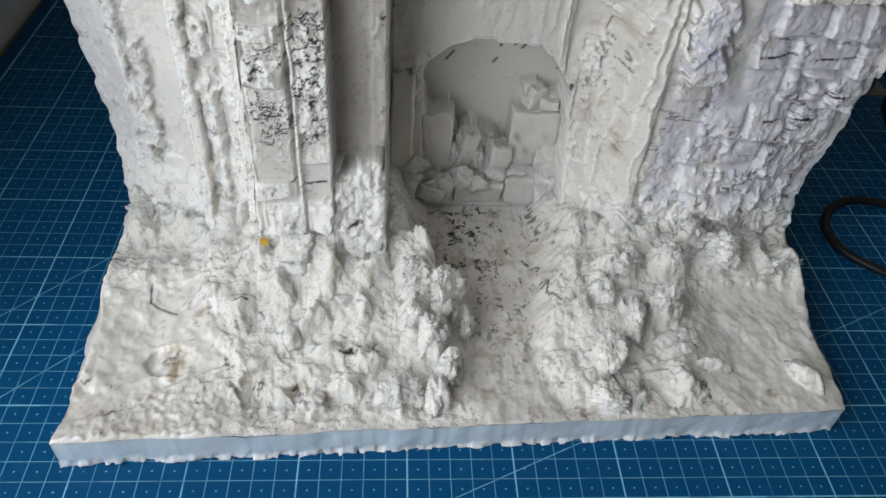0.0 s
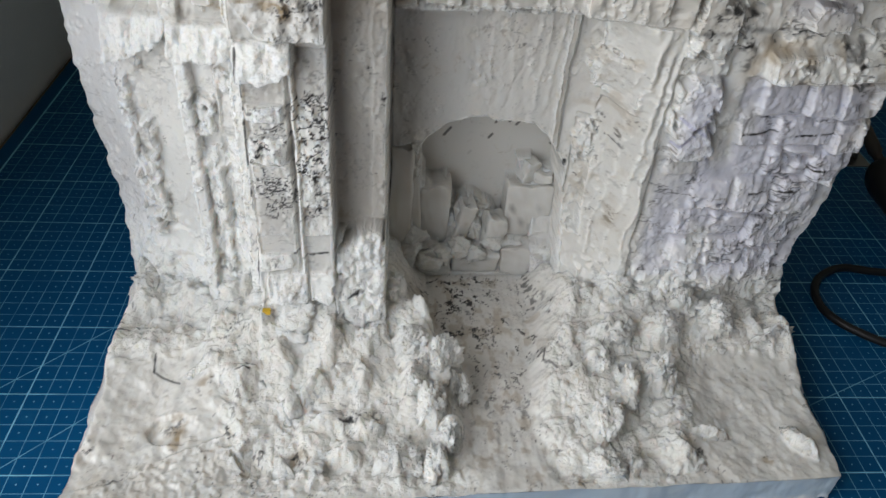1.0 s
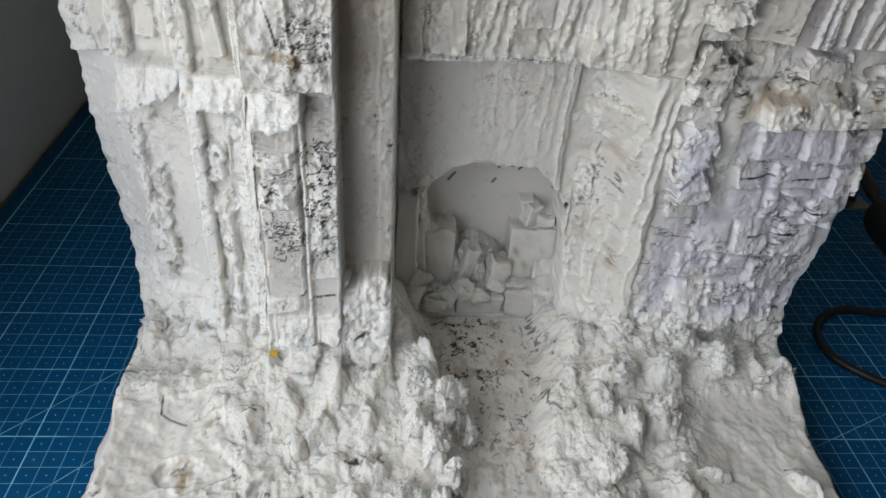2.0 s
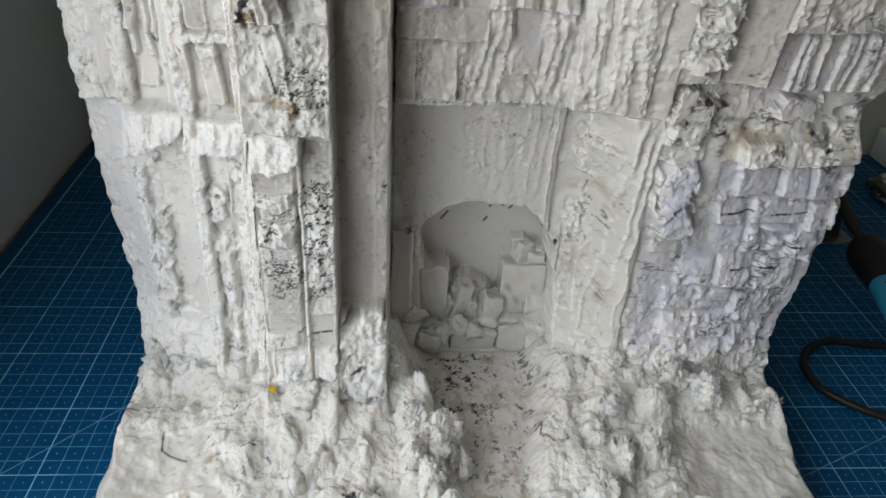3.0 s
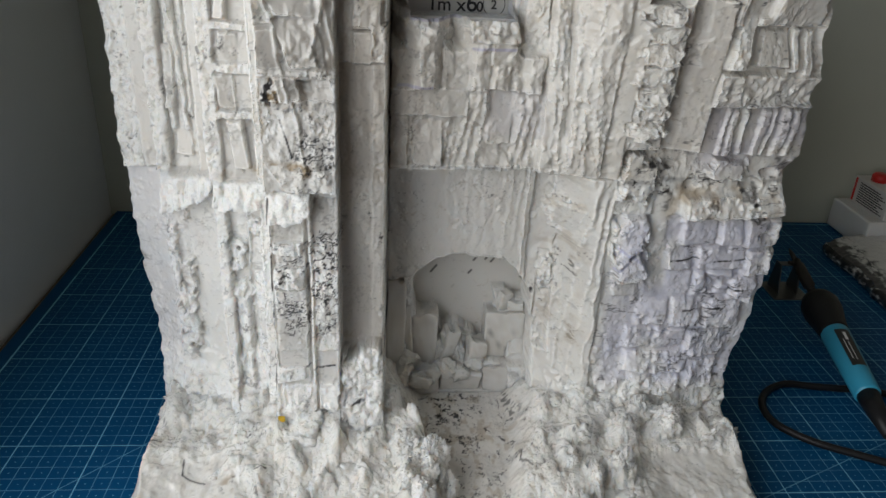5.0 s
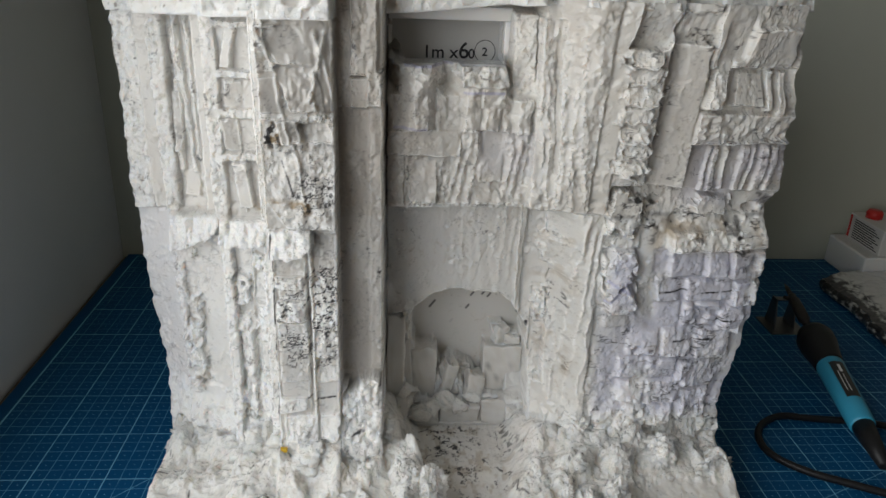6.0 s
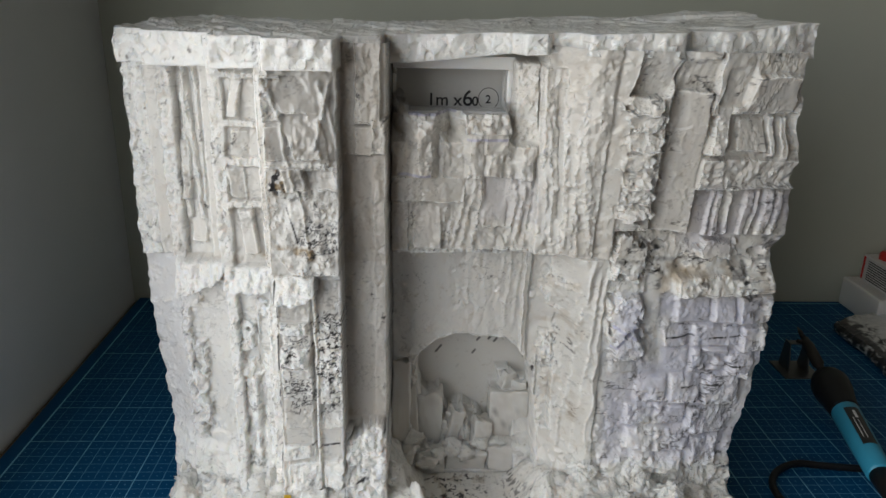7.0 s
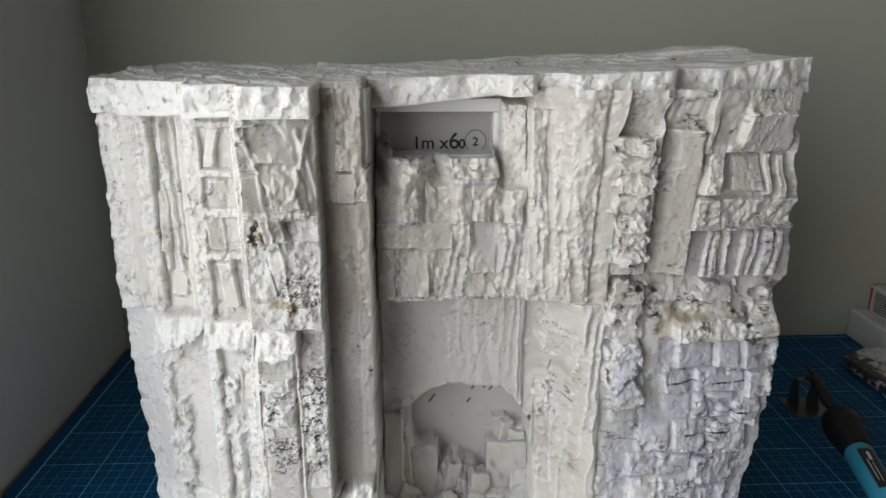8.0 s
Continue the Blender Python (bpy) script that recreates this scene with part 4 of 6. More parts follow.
# soft runs on the arch wall
for x, z0, z1, w, h, slant in ((0.0180, 0.160, 0.176, 0.0012, 0.0006, 0.2), (0.0305, 0.145, 0.170, 0.0012, 0.0006, -0.1), (0.0390, 0.140, 0.186, 0.0009, 0.0007, 0.0), (0.0455, 0.168, 0.194, 0.0012, -0.0008, 0.1), (0.0485, 0.150, 0.180, 0.0011, 0.0008, -0.15),
                               (0.0540, 0.140, 0.165, 0.0012, -0.0007, 0.2), (0.0585, 0.155, 0.192, 0.0012, 0.0009, 0.1), (0.0640, 0.140, 0.195, 0.0011, 0.0011, 0.05), (0.0700, 0.140, 0.195, 0.0013, 0.0014, 0.06)):
    D = D - 0.6 * h * np.exp(-((UJ - x - slant * (V - 0.165) - 0.004 * math.sin(900 * x) * melt) / w) ** 2) * band(V, z0, z1, 0.006)

# pigment: charcoal with painted shade, ochre with light tints, violet
speck = fbm(U * 300 + 1.2 * melt2, V * 300 + 1.2 * np.roll(melt2, 30, 0), 81, 5, 0.7)
crackle = 1 - np.abs(fbm(U * 170, V * 230, 91, 4, 0.65)) * 11
veins = np.clip(np.maximum(crackle, (speck - 0.28) * 6), 0, 1)
char_shade = np.zeros(U.shape)
char_shade += 2.2 * region(-0.0705, -0.0365, 0.110, 0.172, 0.005) * np.clip(veins * smooth(-0.35, 0.2, fbm(U * 70, V * 70, 95)), 0, 1)
for x, z, rx, rz in ((-0.064, 0.148, 0.006, 0.0022), (-0.043, 0.136, 0.006, 0.004), (-0.046, 0.144, 0.005, 0.003), (-0.041, 0.122, 0.005, 0.008), (-0.064, 0.128, 0.006, 0.008), (-0.050, 0.217, 0.013, 0.0016), (-0.041, 0.2135, 0.005, 0.0022), (-0.044, 0.223, 0.008, 0.005)):
    char_shade += 1.2 * smooth(1.2, 0.5, np.hypot((UJ - x) / rx, (VJ - z) / rz)) * np.clip(np.maximum(1 - 12 * np.abs(fbm(U * 170, V * 260, 92, 4, 0.7)), 4 * (fbm(U * 300, V * 480, 93, 4, 0.75) - 0.2)), 0, 1)
char_shade += region(-0.066, -0.0365, 0.206, 0.240, 0.004) * smooth(-0.006, 0.008, U + 0.0560 + 0.1 * (V - 0.2) - 0.55 * (V - 0.222)) * veins * 1.2 * smooth(-0.1, 0.4, fbm(U * 70, V * 70, 96))
char_shade += 0.5 * region(-0.050, -0.0365, 0.170, 0.192, 0.006) * veins
char_shade += smooth(0.30, 0.42, speck) * smooth(-0.25, 0.20, fbm(U * 40, V * 40, 97)) * (0.22 + np.clip(0.6 * rough, 0, 0.4)) * (1 - 0.7 * shoulder)
char_shade += 0.7 * region(0.086, 0.108, 0.085, 0.185, 0.006) * smooth(0.22, 0.36, speck) * smooth(0.0, 0.4, fbm(U * 80, V * 80, 94))
char_shade += 0.5 * band(VJ, SEAM - 0.0012, SEAM + 0.0012, 0.001) * ((U < -0.0366) | (U > -0.01)) * smooth(-0.1, 0.5, fbm(U * 60, V * 60, 98))
char_shade += 0.7 * shelf * smooth(0.33, 0.48, fbm(U * 75, V * 110, 100))
# small holes of the shelf drawn as dark spots
for x, z in ((0.1470, 0.2050), (0.1950, 0.1930), (0.2040, 0.1860), (0.1360, 0.2080), (0.1750, 0.2000)):
    char_shade += smooth(1.2, 0.4, np.hypot((UJ - x) / 0.0030, (VJ - z) / 0.0014) + 0.3 * melt2)
char_shade += 0.8 * band(UJ, -0.0112, -0.0096, 0.0005) * (V > 0.08)
crack = smooth(0.09, 0.02, np.abs(fbm(U * 60, V * 190, 117, 4, 0.6)))     # short flat cracks
char_shade += 0.75 * crack * smooth(0.22, 0.36, fbm(U * 85, V * 85, 120)) * np.clip(smooth(0.116, 0.122, U) + 0.6 * smooth(0.0015, 0.0, np.abs(V - SEAM)) + 0.35 * smooth(-0.03, -0.05, U), 0, 1)
for x0, z0, x1, z1, w in ((0.172, 0.114, 0.196, 0.1145, 0.0011), (0.184, 0.113, 0.179, 0.098, 0.0011), (0.150, 0.098, 0.188, 0.0985, 0.0009), (0.190, 0.128, 0.214, 0.127, 0.0010),
                          (0.186, 0.147, 0.206, 0.1475, 0.0010), (0.158, 0.148, 0.176, 0.149, 0.0009), (-0.056, 0.088, -0.040, 0.090, 0.0012), (-0.030, 0.064, -0.012, 0.068, 0.0012),
                          (-0.074, 0.066, -0.072, 0.196, 0.0006), (-0.065, 0.235, -0.062, 0.227, 0.0007), (-0.062, 0.227, -0.059, 0.217, 0.0009), (0.0640, 0.130, 0.070, 0.122, 0.0011), (0.070, 0.122, 0.0815, 0.108, 0.0011), (0.0828, 0.111, 0.0825, 0.089, 0.0020)):
    char_shade += stroke(U, V, x0, z0, x1, z1, w) * smooth(-0.5, 0.1, speck + melt)
for x, z, l in ((0.020, 0.104, 0.006), (0.049, 0.113, 0.003), (0.057, 0.114, 0.003), (0.061, 0.112, 0.003), (0.046, 0.103, 0.003), (0.035, 0.092, 0.002)):
    char_shade += 0.8 * stroke(U, V, x, z, x + 0.6 * l, z + 0.8 * l, 0.0014)
# grey smudge on the upper pillar face, also painting down its excess light
char_shade += 0.17 * region(-0.0735, -0.0355, 0.200, 0.300, 0.003) * (0.8 + 0.8 * fbm(U * 50, V * 50, 119))
ochre = 0.7 * region(0.150, 0.218, 0.176, 0.196, 0.006) * smooth(-0.2, 0.5, fbm(U * 120, V * 120, 101))
char_shade += 0.9 * smooth(1.2, 0.6, np.hypot((U + 0.0965) / 0.0050, (V - 0.270) / 0.0060)) * smooth(0.15, 0.35, speck)
for x, z, r in ((-0.0125, 0.278, 0.004), (-0.026, 0.292, 0.004), (-0.0125, 0.262, 0.003), (-0.013, 0.165, 0.005), (-0.020, 0.180, 0.003), (-0.0115, 0.095, 0.006), (-0.125, 0.235, 0.005), (-0.118, 0.222, 0.004)):
    char_shade += 0.9 * smooth(1.2, 0.5, np.hypot((U - x) / (0.5 * r), (V - z) / (1.6 * r))) * smooth(0.1, 0.28, speck)
burn = smooth(1.25, 0.75, np.hypot((U + 0.0690) / 0.0040, (V - 0.2475) / 0.0080) + 0.5 * fbm(U * 160, V * 160, 116))
ochre += 0.9 * region(-0.072, -0.050, 0.207, 0.2145, 0.002) * smooth(-0.1, 0.4, fbm(U * 120, V * 260, 109))
ochre += 0.7 * region(-0.100, -0.078, 0.200, 0.2045, 0.002) * smooth(0.0, 0.4, fbm(U * 120, V * 260, 110))
ochre += 1.1 * burn * smooth(0.02, 0.22, fbm(U * 460, V * 230, 106))
char_shade += 1.1 * burn * smooth(0.08, 0.22, fbm(U * 430, V * 210, 107))
ochre += 0.35 * band(VJ, SEAM - 0.003, SEAM + 0.002, 0.002) * smooth(-0.1, 0.6, fbm(U * 80, V * 80, 103)) * (U < 0)
ochre += 0.3 * smooth(0.2, 0.6, fbm(U * 55, V * 55, 104)) * smooth(0.1, 0.5, speck)
# column tinted darker and warmer, painting in the pillar's shade on it
ochre += 0.16 * band(U, -0.0366, -0.0100, 0.001) * smooth(0.094, 0.098, VJ + 0.003 * chip)
ochre += (0.08 + 0.05 * smooth(-0.05, 0.0, U)) * up * (1 + 0.6 * melt)   # upper foam tinted darker and warmer, standing in for weaker light up there
ochre += 0.05 * smooth(-0.011, -0.009, U) * smooth(0.13, 0.115, U) * (1 + 0.8 * swell)   # warm bounce light painted as a tint on the recess and inner flank
ochre += 0.3 * region(0.084, 0.108, 0.080, 0.190, 0.008) * smooth(0.1, 0.5, fbm(U * 130, V * 130, 108))
violet = 0.56 * smooth(0.119, 0.13, U) * band(V, 0.06, 0.176, 0.006) * smooth(-0.9, 0.1, fbm(U * 45, V * 45, 105))
violet += 0.45 * smooth(0.155, 0.17, U) * band(V, 0.205, 0.245, 0.008) * smooth(-0.5, 0.4, melt)
violet += 0.22 * region(0.042, 0.075, 0.218, 0.246, 0.004)
violet += 0.16 * (1 - smooth(-0.14, -0.125, U)) * low * smooth(0.05, 0.075, V)
violet = violet * (1 - 0.85 * gutter)
for x0, z0, x1, z1 in ((0.000, 0.2812, 0.026, 0.2813), (-0.006, 0.2462, 0.012, 0.2465), (0.033, 0.267, 0.055, 0.2675), (0.125, 0.142, 0.136, 0.158), (0.124, 0.158, 0.137, 0.150)):
    violet += 1.8 * stroke(U, V, x0, z0, x1, z1, 0.0013)
char_shade = char_shade * (1 - 0.8 * ruin_span * (V < 0.112) * (V < 0.10 + 0.02 * (U < 0.01)))
grit = smooth(0.42, 0.56, fbm(U * 520, V * 520, 121, 3, 0.6)) * smooth(-0.1, 0.3, fbm(U * 34, V * 34, 123))
hair = smooth(0.035, 0.01, np.abs(fbm(U * 95, V * 130, 125, 4, 0.6))) * smooth(0.30, 0.42, fbm(U * 110, V * 110, 127)) * smooth(-0.1, 0.3, fbm(U * 25, V * 25, 129))
char_shade += (0.22 * grit + 0.65 * hair) * (1 - ruin_span * (V < 0.112)) * (1 - 0.6 * shoulder)
pigment = (char_shade, ochre, violet)
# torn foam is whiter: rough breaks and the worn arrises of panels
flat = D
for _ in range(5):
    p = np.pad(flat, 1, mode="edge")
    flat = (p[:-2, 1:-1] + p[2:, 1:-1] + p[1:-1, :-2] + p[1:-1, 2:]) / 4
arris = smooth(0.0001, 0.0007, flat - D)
# inner: recess painted paler to make up for light it lacks
inner = smooth(-0.0100, -0.0090, U) * smooth(0.122, 0.112, U) * (1 - 0.85 * smooth(0.05, 0.085, U)) * (1 - 0.6 * up)
torn = np.clip(np.maximum(1.5 * rough - 0.12 + 0.12 * chip2 * rough, 0.55 * inner + 0.1 * band(U, -0.0366, -0.0100, 0.001)) + 0.85 * arris * (1 - 0.5 * calm) + 0.7 * foot * (U < -0.074) + 0.28 * low * (U < -0.074) + 0.5 * gutter + 0.35 * low * smooth(0.112, 0.095, V) * band(U, -0.074, -0.0355, 0.001), 0, 1)
# shade painted into hollow creases of the relief, broken up by noise
crease_shade = smooth(0.0004, 0.0012, D - flat) * (1 - niche) * (1 - ruin_span * (V < 0.12))
pigment[0][:] += 0.35 * crease_shade * smooth(0.3, 0.5, fbm(U * 120, V * 120, 118)) * (1 - 0.6 * inner) * (1 - up * band(U, -0.0735, -0.0355, 0.001))

# ragged side edges
XX = U + 0.0016 * fbm(V * 140, V * 0 + 3, 111) * (smooth(X_L + 0.01, X_L, U) + smooth(X_R - 0.01, X_R, U)) + 0.0035 * vnoise(V * 45, V * 0 + 7, 113) * smooth(X_R - 0.015, X_R, U)
XX = XX - (0.010 * smooth(0.115, 0.055, V) + 0.004 * band(V, 0.176, 0.208, 0.003) + 0.0075 * smooth(0.242, 0.250, V) + 0.0065 * smooth(0.262, 0.285, V)) * smooth(0.165, X_R, U)
XX = XX + 0.006 * smooth(0.16, 0.06, V) * smooth(-0.135, X_L, U)
cu, cv = (U[:-1, :-1] + STEP / 2), (V[:-1, :-1] + STEP / 2)
torn_x = -0.0080 + 0.0075 * smooth(0.300, 0.284, cv) + 0.0012 * fbm(cv * 300, cv * 0, 115)
window = (cu > torn_x) & (cu < 0.0555) & (cv > 0.2818) & (cv < 0.3035)
left, right = cu < -0.0366, cu > 0.0790
upper = cv > SEAM
cells = (
    ("pillar", left & upper, "chipped white foam pillar with block courses"),
    ("pillar", left & ~upper, "white foam pillar with black charred patches"),
    ("column", ~left & (cu < -0.0104), "smooth grey foam column with rough foot"),
    ("recess_wall", ~left & ~right & (cu >= -0.0104) & upper & ~window, "foam back panel with melted runs and a slot window"),
    ("arch_wall", ~left & ~right & (cu >= -0.0104) & ~upper, "foam wall with a shallow arched niche"),
    ("pillar", right & upper, "toothed white foam pillar"),
    ("pillar", right & ~upper, "lavender-tinted foam pillar with pen marks"),
)
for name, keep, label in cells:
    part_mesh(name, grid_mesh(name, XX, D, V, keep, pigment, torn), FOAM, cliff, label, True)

# sides and back of the block
BACK = 0.262
ss = np.linspace(0, 1, 90)
S, ZV = np.meshgrid(ss, zs, indexing="ij")
for col in (0, -1):
    x_edge, y_edge = XX[col][None, :], D[col][None, :]
    yy = y_edge + (BACK - y_edge) * S
    xx = x_edge + 0 * S + 0.0015 * fbm(yy * 90, ZV * 90, 121) * np.minimum(S * 20, 1)
    part_mesh("side_face", grid_mesh("side_face", xx, yy, ZV, None, (0 * S, 0 * S, 0.1 + 0 * S)), FOAM, cliff, "", True)
part("back_board", box(X_L + 0.003, X_R - 0.003, 0.236, BACK, 0.016, 0.312, 0.002), FOAM_SMOOTH, cliff)

# slot window: frame strip, reveal and the grey board behind it
slot = part("slot_window", box(-0.0080, 0.0585, 0.1690, 0.1730, 0.2770, 0.3080), BOARD, cliff, "grey foam board with a handwritten note")
part("lintel", box(-0.0095, 0.0600, 0.1440, 0.1650, 0.3037, 0.3110, 0.0006), FOAM_SMOOTH, slot)
part("reveal", box(0.0560, 0.0600, 0.1440, 0.1688, 0.2800, 0.3036, 0.0005), FOAM_SMOOTH, slot)
part("reveal", box(-0.0115, -0.0075, 0.1500, 0.1688, 0.2800, 0.3036, 0.0005), FOAM_SMOOTH, slot)
part("sill", box(-0.0095, 0.0600, 0.1510, 0.1688, 0.2750, 0.2788, 0.0005), FOAM, slot)


def writing(body, x, z, size, y, mat, parent):
    cu_ = bpy.data.curves.new("writing", "FONT")
    cu_.body, cu_.size, cu_.extrude, cu_.offset = body, size, 0.0001, 0.0001
    ob = new("writing", cu_)
    ob.matrix_world = pose(x, y, z, 90, 0, 0)
    cu_.materials.append(mat)
    ob.parent = parent
    return ob


writing("1m x", 0.0105, 0.2795, 0.0105, 0.1687, INK, slot)
writing("6", 0.0320, 0.2795, 0.0135, 0.1687, INK, slot)
writing("0", 0.0380, 0.2795, 0.0080, 0.1687, INK, slot)
writing("2", 0.0462, 0.2812, 0.0070, 0.1687, INK, slot)
ring = bmesh.new()
loop = [(0.0480 + 0.0060 * math.cos(a * math.tau / 30), 0.2838 + 0.0064 * math.sin(a * math.tau / 30)) for a in range(30)]
for (x0, z0), (x1, z1) in zip(loop, loop[1:] + loop[:1]):
    m0, m1 = Vector((x0 - 0.0480, 0, z0 - 0.2838)).normalized() * 0.0004, Vector((x1 - 0.0480, 0, z1 - 0.2838)).normalized() * 0.0004
    ring.faces.new([ring.verts.new(p) for p in ((x0, 0.1687, z0), (x1, 0.1687, z1), Vector((x1, 0.1687, z1)) + m1, Vector((x0, 0.1687, z0)) + m0)])
part("ring_mark", ring, INK, slot)

# ---- top slab ----
cx = np.arange(X_L - 0.002, X_R + 0.001, 0.0008)
front = np.interp(cx, (-0.164, -0.147, -0.145, -0.121, -0.119, -0.104, -0.102, -0.074, -0.072, -0.037, -0.0355, -0.0150, -0.0135, 0.056, 0.061, 0.072, 0.076, 0.090, 0.0915, 0.140, 0.146, 0.165, 0.221),
                  (0.145, 0.143, 0.132, 0.122, 0.121, 0.118, 0.103, 0.099, 0.085, 0.084, 0.111, 0.112, 0.128, 0.130, 0.112, 0.109, 0.117, 0.114, 0.096, 0.095, 0.106, 0.104, 0.112))
low_z = 0.3040 + 0.0035 * smooth(-0.15, -0.05, cx) + 0.0085 * smooth(-0.02, 0.09, cx)
high_z = 0.3225 + 0.0065 * smooth(-0.04, 0.18, cx) + 0.0050 * smooth(0.165, 0.215, cx)
rows = np.concatenate([np.linspace(-0.25, 0, 10)[:-1], np.linspace(0, 1, 18)[:-1], np.linspace(1, 2, 150), np.linspace(2, 3, 12)[1:]])
CX, R = np.meshgrid(cx, rows, indexing="ij")
FR, LZ, HZ = front[:, None], low_z[:, None], high_z[:, None]
back_y = 0.272 + 0.006 * fbm(cx * 60, cx * 0, 131)[:, None]
CY = np.where(R < 1, FR - 0.12 * np.minimum(R, 0), FR + (back_y - FR) * np.clip(R - 1, 0, 1))
CZ = LZ + (HZ - LZ) * np.clip(R, 0, 1) - (HZ - LZ) * np.clip(R - 2, 0, 1)
on_front = smooth(1.03, 0.97, R)
fchip2, _ = facets(CX * 220, CZ * 220 + 3, 146)
CY = CY - on_front * np.clip(R * 4, 0, 1) * (0.0030 * crag(CX * 60, CZ * 45 + 3, 143) + 0.0010 * crag(CX * 190, CZ * 150 + 3, 147) + 0.0005 * fchip2 - 0.0018)
strip, strip_rim = facets(CX * 70 + CY * 55, CY * 11 - CX * 6, 151, 0.5)
CZ = CZ + smooth(0.99, 1.06, R) * smooth(2.02, 1.98, R) * (0.0013 * strip + 0.0012 * crag(CX * 120 + CY * 60, CY * 40 - CX * 20, 154) + 0.0010 * fbm(CX * 120, CY * 60, 153) + 0.001 * smooth(0.13, 0.24, CY))
CX = CX - 0.006 * smooth(0.165, X_R, CX)
CX = CX + 0.0025 * fbm(CY * 70, CZ * 90, 157) * (smooth(X_L + 0.008, X_L, CX) + smooth(X_R - 0.008, X_R, CX))
cap_char = 0.6 * smooth(0.40, 0.6, fbm(CX * 300, CY * 300 + CZ * 300, 161)) * smooth(0.1, 0.4, fbm(CX * 50, CY * 50, 162))
cap_char = cap_char + 0.8 * smooth(0.04, 0.0, strip_rim) * smooth(1.0, 1.05, R) * smooth(-0.1, 0.4, fbm(CX * 40, CY * 40, 163))
part_mesh("top_slab", grid_mesh("top_slab", CX, CY, CZ, None, (cap_char, 0.5 * cap_char, 0 * CX), 0.75 + 0.2 * fchip2), FOAM, cliff, "rough-edged white foam top slab", True)
side = box(X_R - 0.009, X_R - 0.007, 0.12, 0.268, 0.319, 0.331)
part("slab_end", side, FOAM_SMOOTH, cliff)
side = box(X_L - 0.001, X_L + 0.001, 0.146, 0.268, 0.309, 0.321)
part("slab_end", side, FOAM_SMOOTH, cliff)

# ---- base slab and rubble ----
TH = 0.018
BX0, BX1, BSTEP = -0.154, 0.2135, 0.0006
bx = np.arange(BX0, BX1, BSTEP)
bs = np.arange(0.0, 1.0001, 1 / 320)
BX, BS = np.meshgrid(bx, bs, indexing="ij")


def front_y(x):
    return -0.002 + 0.046 * (x + 0.153)


F0 = front_y(BX) + 0.0010 * fbm(BX * 60, BX * 0, 171)
BY = F0 + (0.20 - F0) * BS
bmelt = fbm(BX * 55, BY * 55, 191)
bfine = fbm(BX * 260, BY * 260, 195, 3)
WX, WY = BX + 0.002 * bmelt + 0.0008 * bfine, BY + 0.002 * np.roll(bmelt, 50, 0) + 0.0008 * np.roll(bfine, 50, 0)
bchip, _ = facets(WX * 66, WY * 66, 181, 1.0)
bchip2, _ = facets(WX * 150, WY * 150, 186, 0.9)
bcrag1 = crag(WX * 58, WY * 58, 351)
bcrag2 = crag(WX * 165, WY * 165, 361)
bcrag3 = crag(WX * 380, WY * 380, 371)
course = 0.042 + 0.012 * smooth(0.02, 0.0, BY) - 0.006 * smooth(0.06, 0.13, BY)
half = 0.013 + 0.016 * smooth(0.06, 0.13, BY)
stream = 1 - smooth(half * 0.75, half * 1.7, np.abs(BX - course - 0.010 * (BX > course) + 0.002 * bmelt))
bank = smooth(0.010, 0.095, BY) * np.where(BX < course, 0.028 - 0.016 * smooth(-0.085, -0.125, BX), 0.020 - 0.010 * smooth(0.135, 0.165, BX) * smooth(0.10, 0.07, BY))
BED = TH + bank * (1 - stream) + stream * (0.001 + 0.05 * np.maximum(BY - 0.03, 0)) + 0.0012 * bmelt
wall_y = np.interp(BX, (-0.160, -0.125, -0.104, -0.103, -0.0745, -0.0735, -0.0366, -0.0360, -0.0105, 0.10, 0.118, 0.2185), (0.142, 0.128, 0.118, 0.114, 0.106, 0.090, 0.090, 0.098, 0.106, 0.125, 0.115, 0.118))
scree = smooth(0.030, 0.0, wall_y - BY + 0.006 * bmelt) * (1 - stream)
BED = BED + scree * np.where(BX < 0.03, 0.012, 0.010) * (0.8 + 0.5 * bmelt)
BZ = BED.copy()
rocky = np.zeros(BX.shape)


def rock(x, y, rx, ry, h, turn=0.0, seed=0, level=0.6):
    """A torn angular lump: a tilted top cut off by steep facets."""
    global BZ, rocky
    rng = random.Random(seed * 13 + 5)
    c, s = math.cos(radians(turn)), math.sin(radians(turn))
    dx, dy = WX - x, WY - y
    a, b = (dx * c + dy * s) / rx, (-dx * s + dy * c) / ry
    top = h * (1 + rng.uniform(-0.35, 0.35) * a + rng.uniform(-0.45, 0.15) * b)
    for k in range(9):
        t = math.tau * (k + rng.uniform(-0.35, 0.35)) / 9
        reach, steep = rng.uniform(0.75, 1.15), rng.uniform(1.0, 3.2)
        top = np.minimum(top, h * steep * (reach - a * math.cos(t) - b * math.sin(t)))
    for k in range(4):
        t, reach = rng.uniform(0, math.tau), rng.uniform(0.15, 0.5)
        top = np.minimum(top, h * (1 + rng.uniform(0.5, 0.9) * (reach - a * math.cos(t) - b * math.sin(t))))
    top = top + h * (0.16 * bcrag2 - 0.05)
    lifted = BED + top - (1 - level) * h
    hit = (top > 0) & (lifted > BZ)
    BZ = np.where(hit, lifted, BZ)
    rocky = np.where(hit, 1.0, rocky)


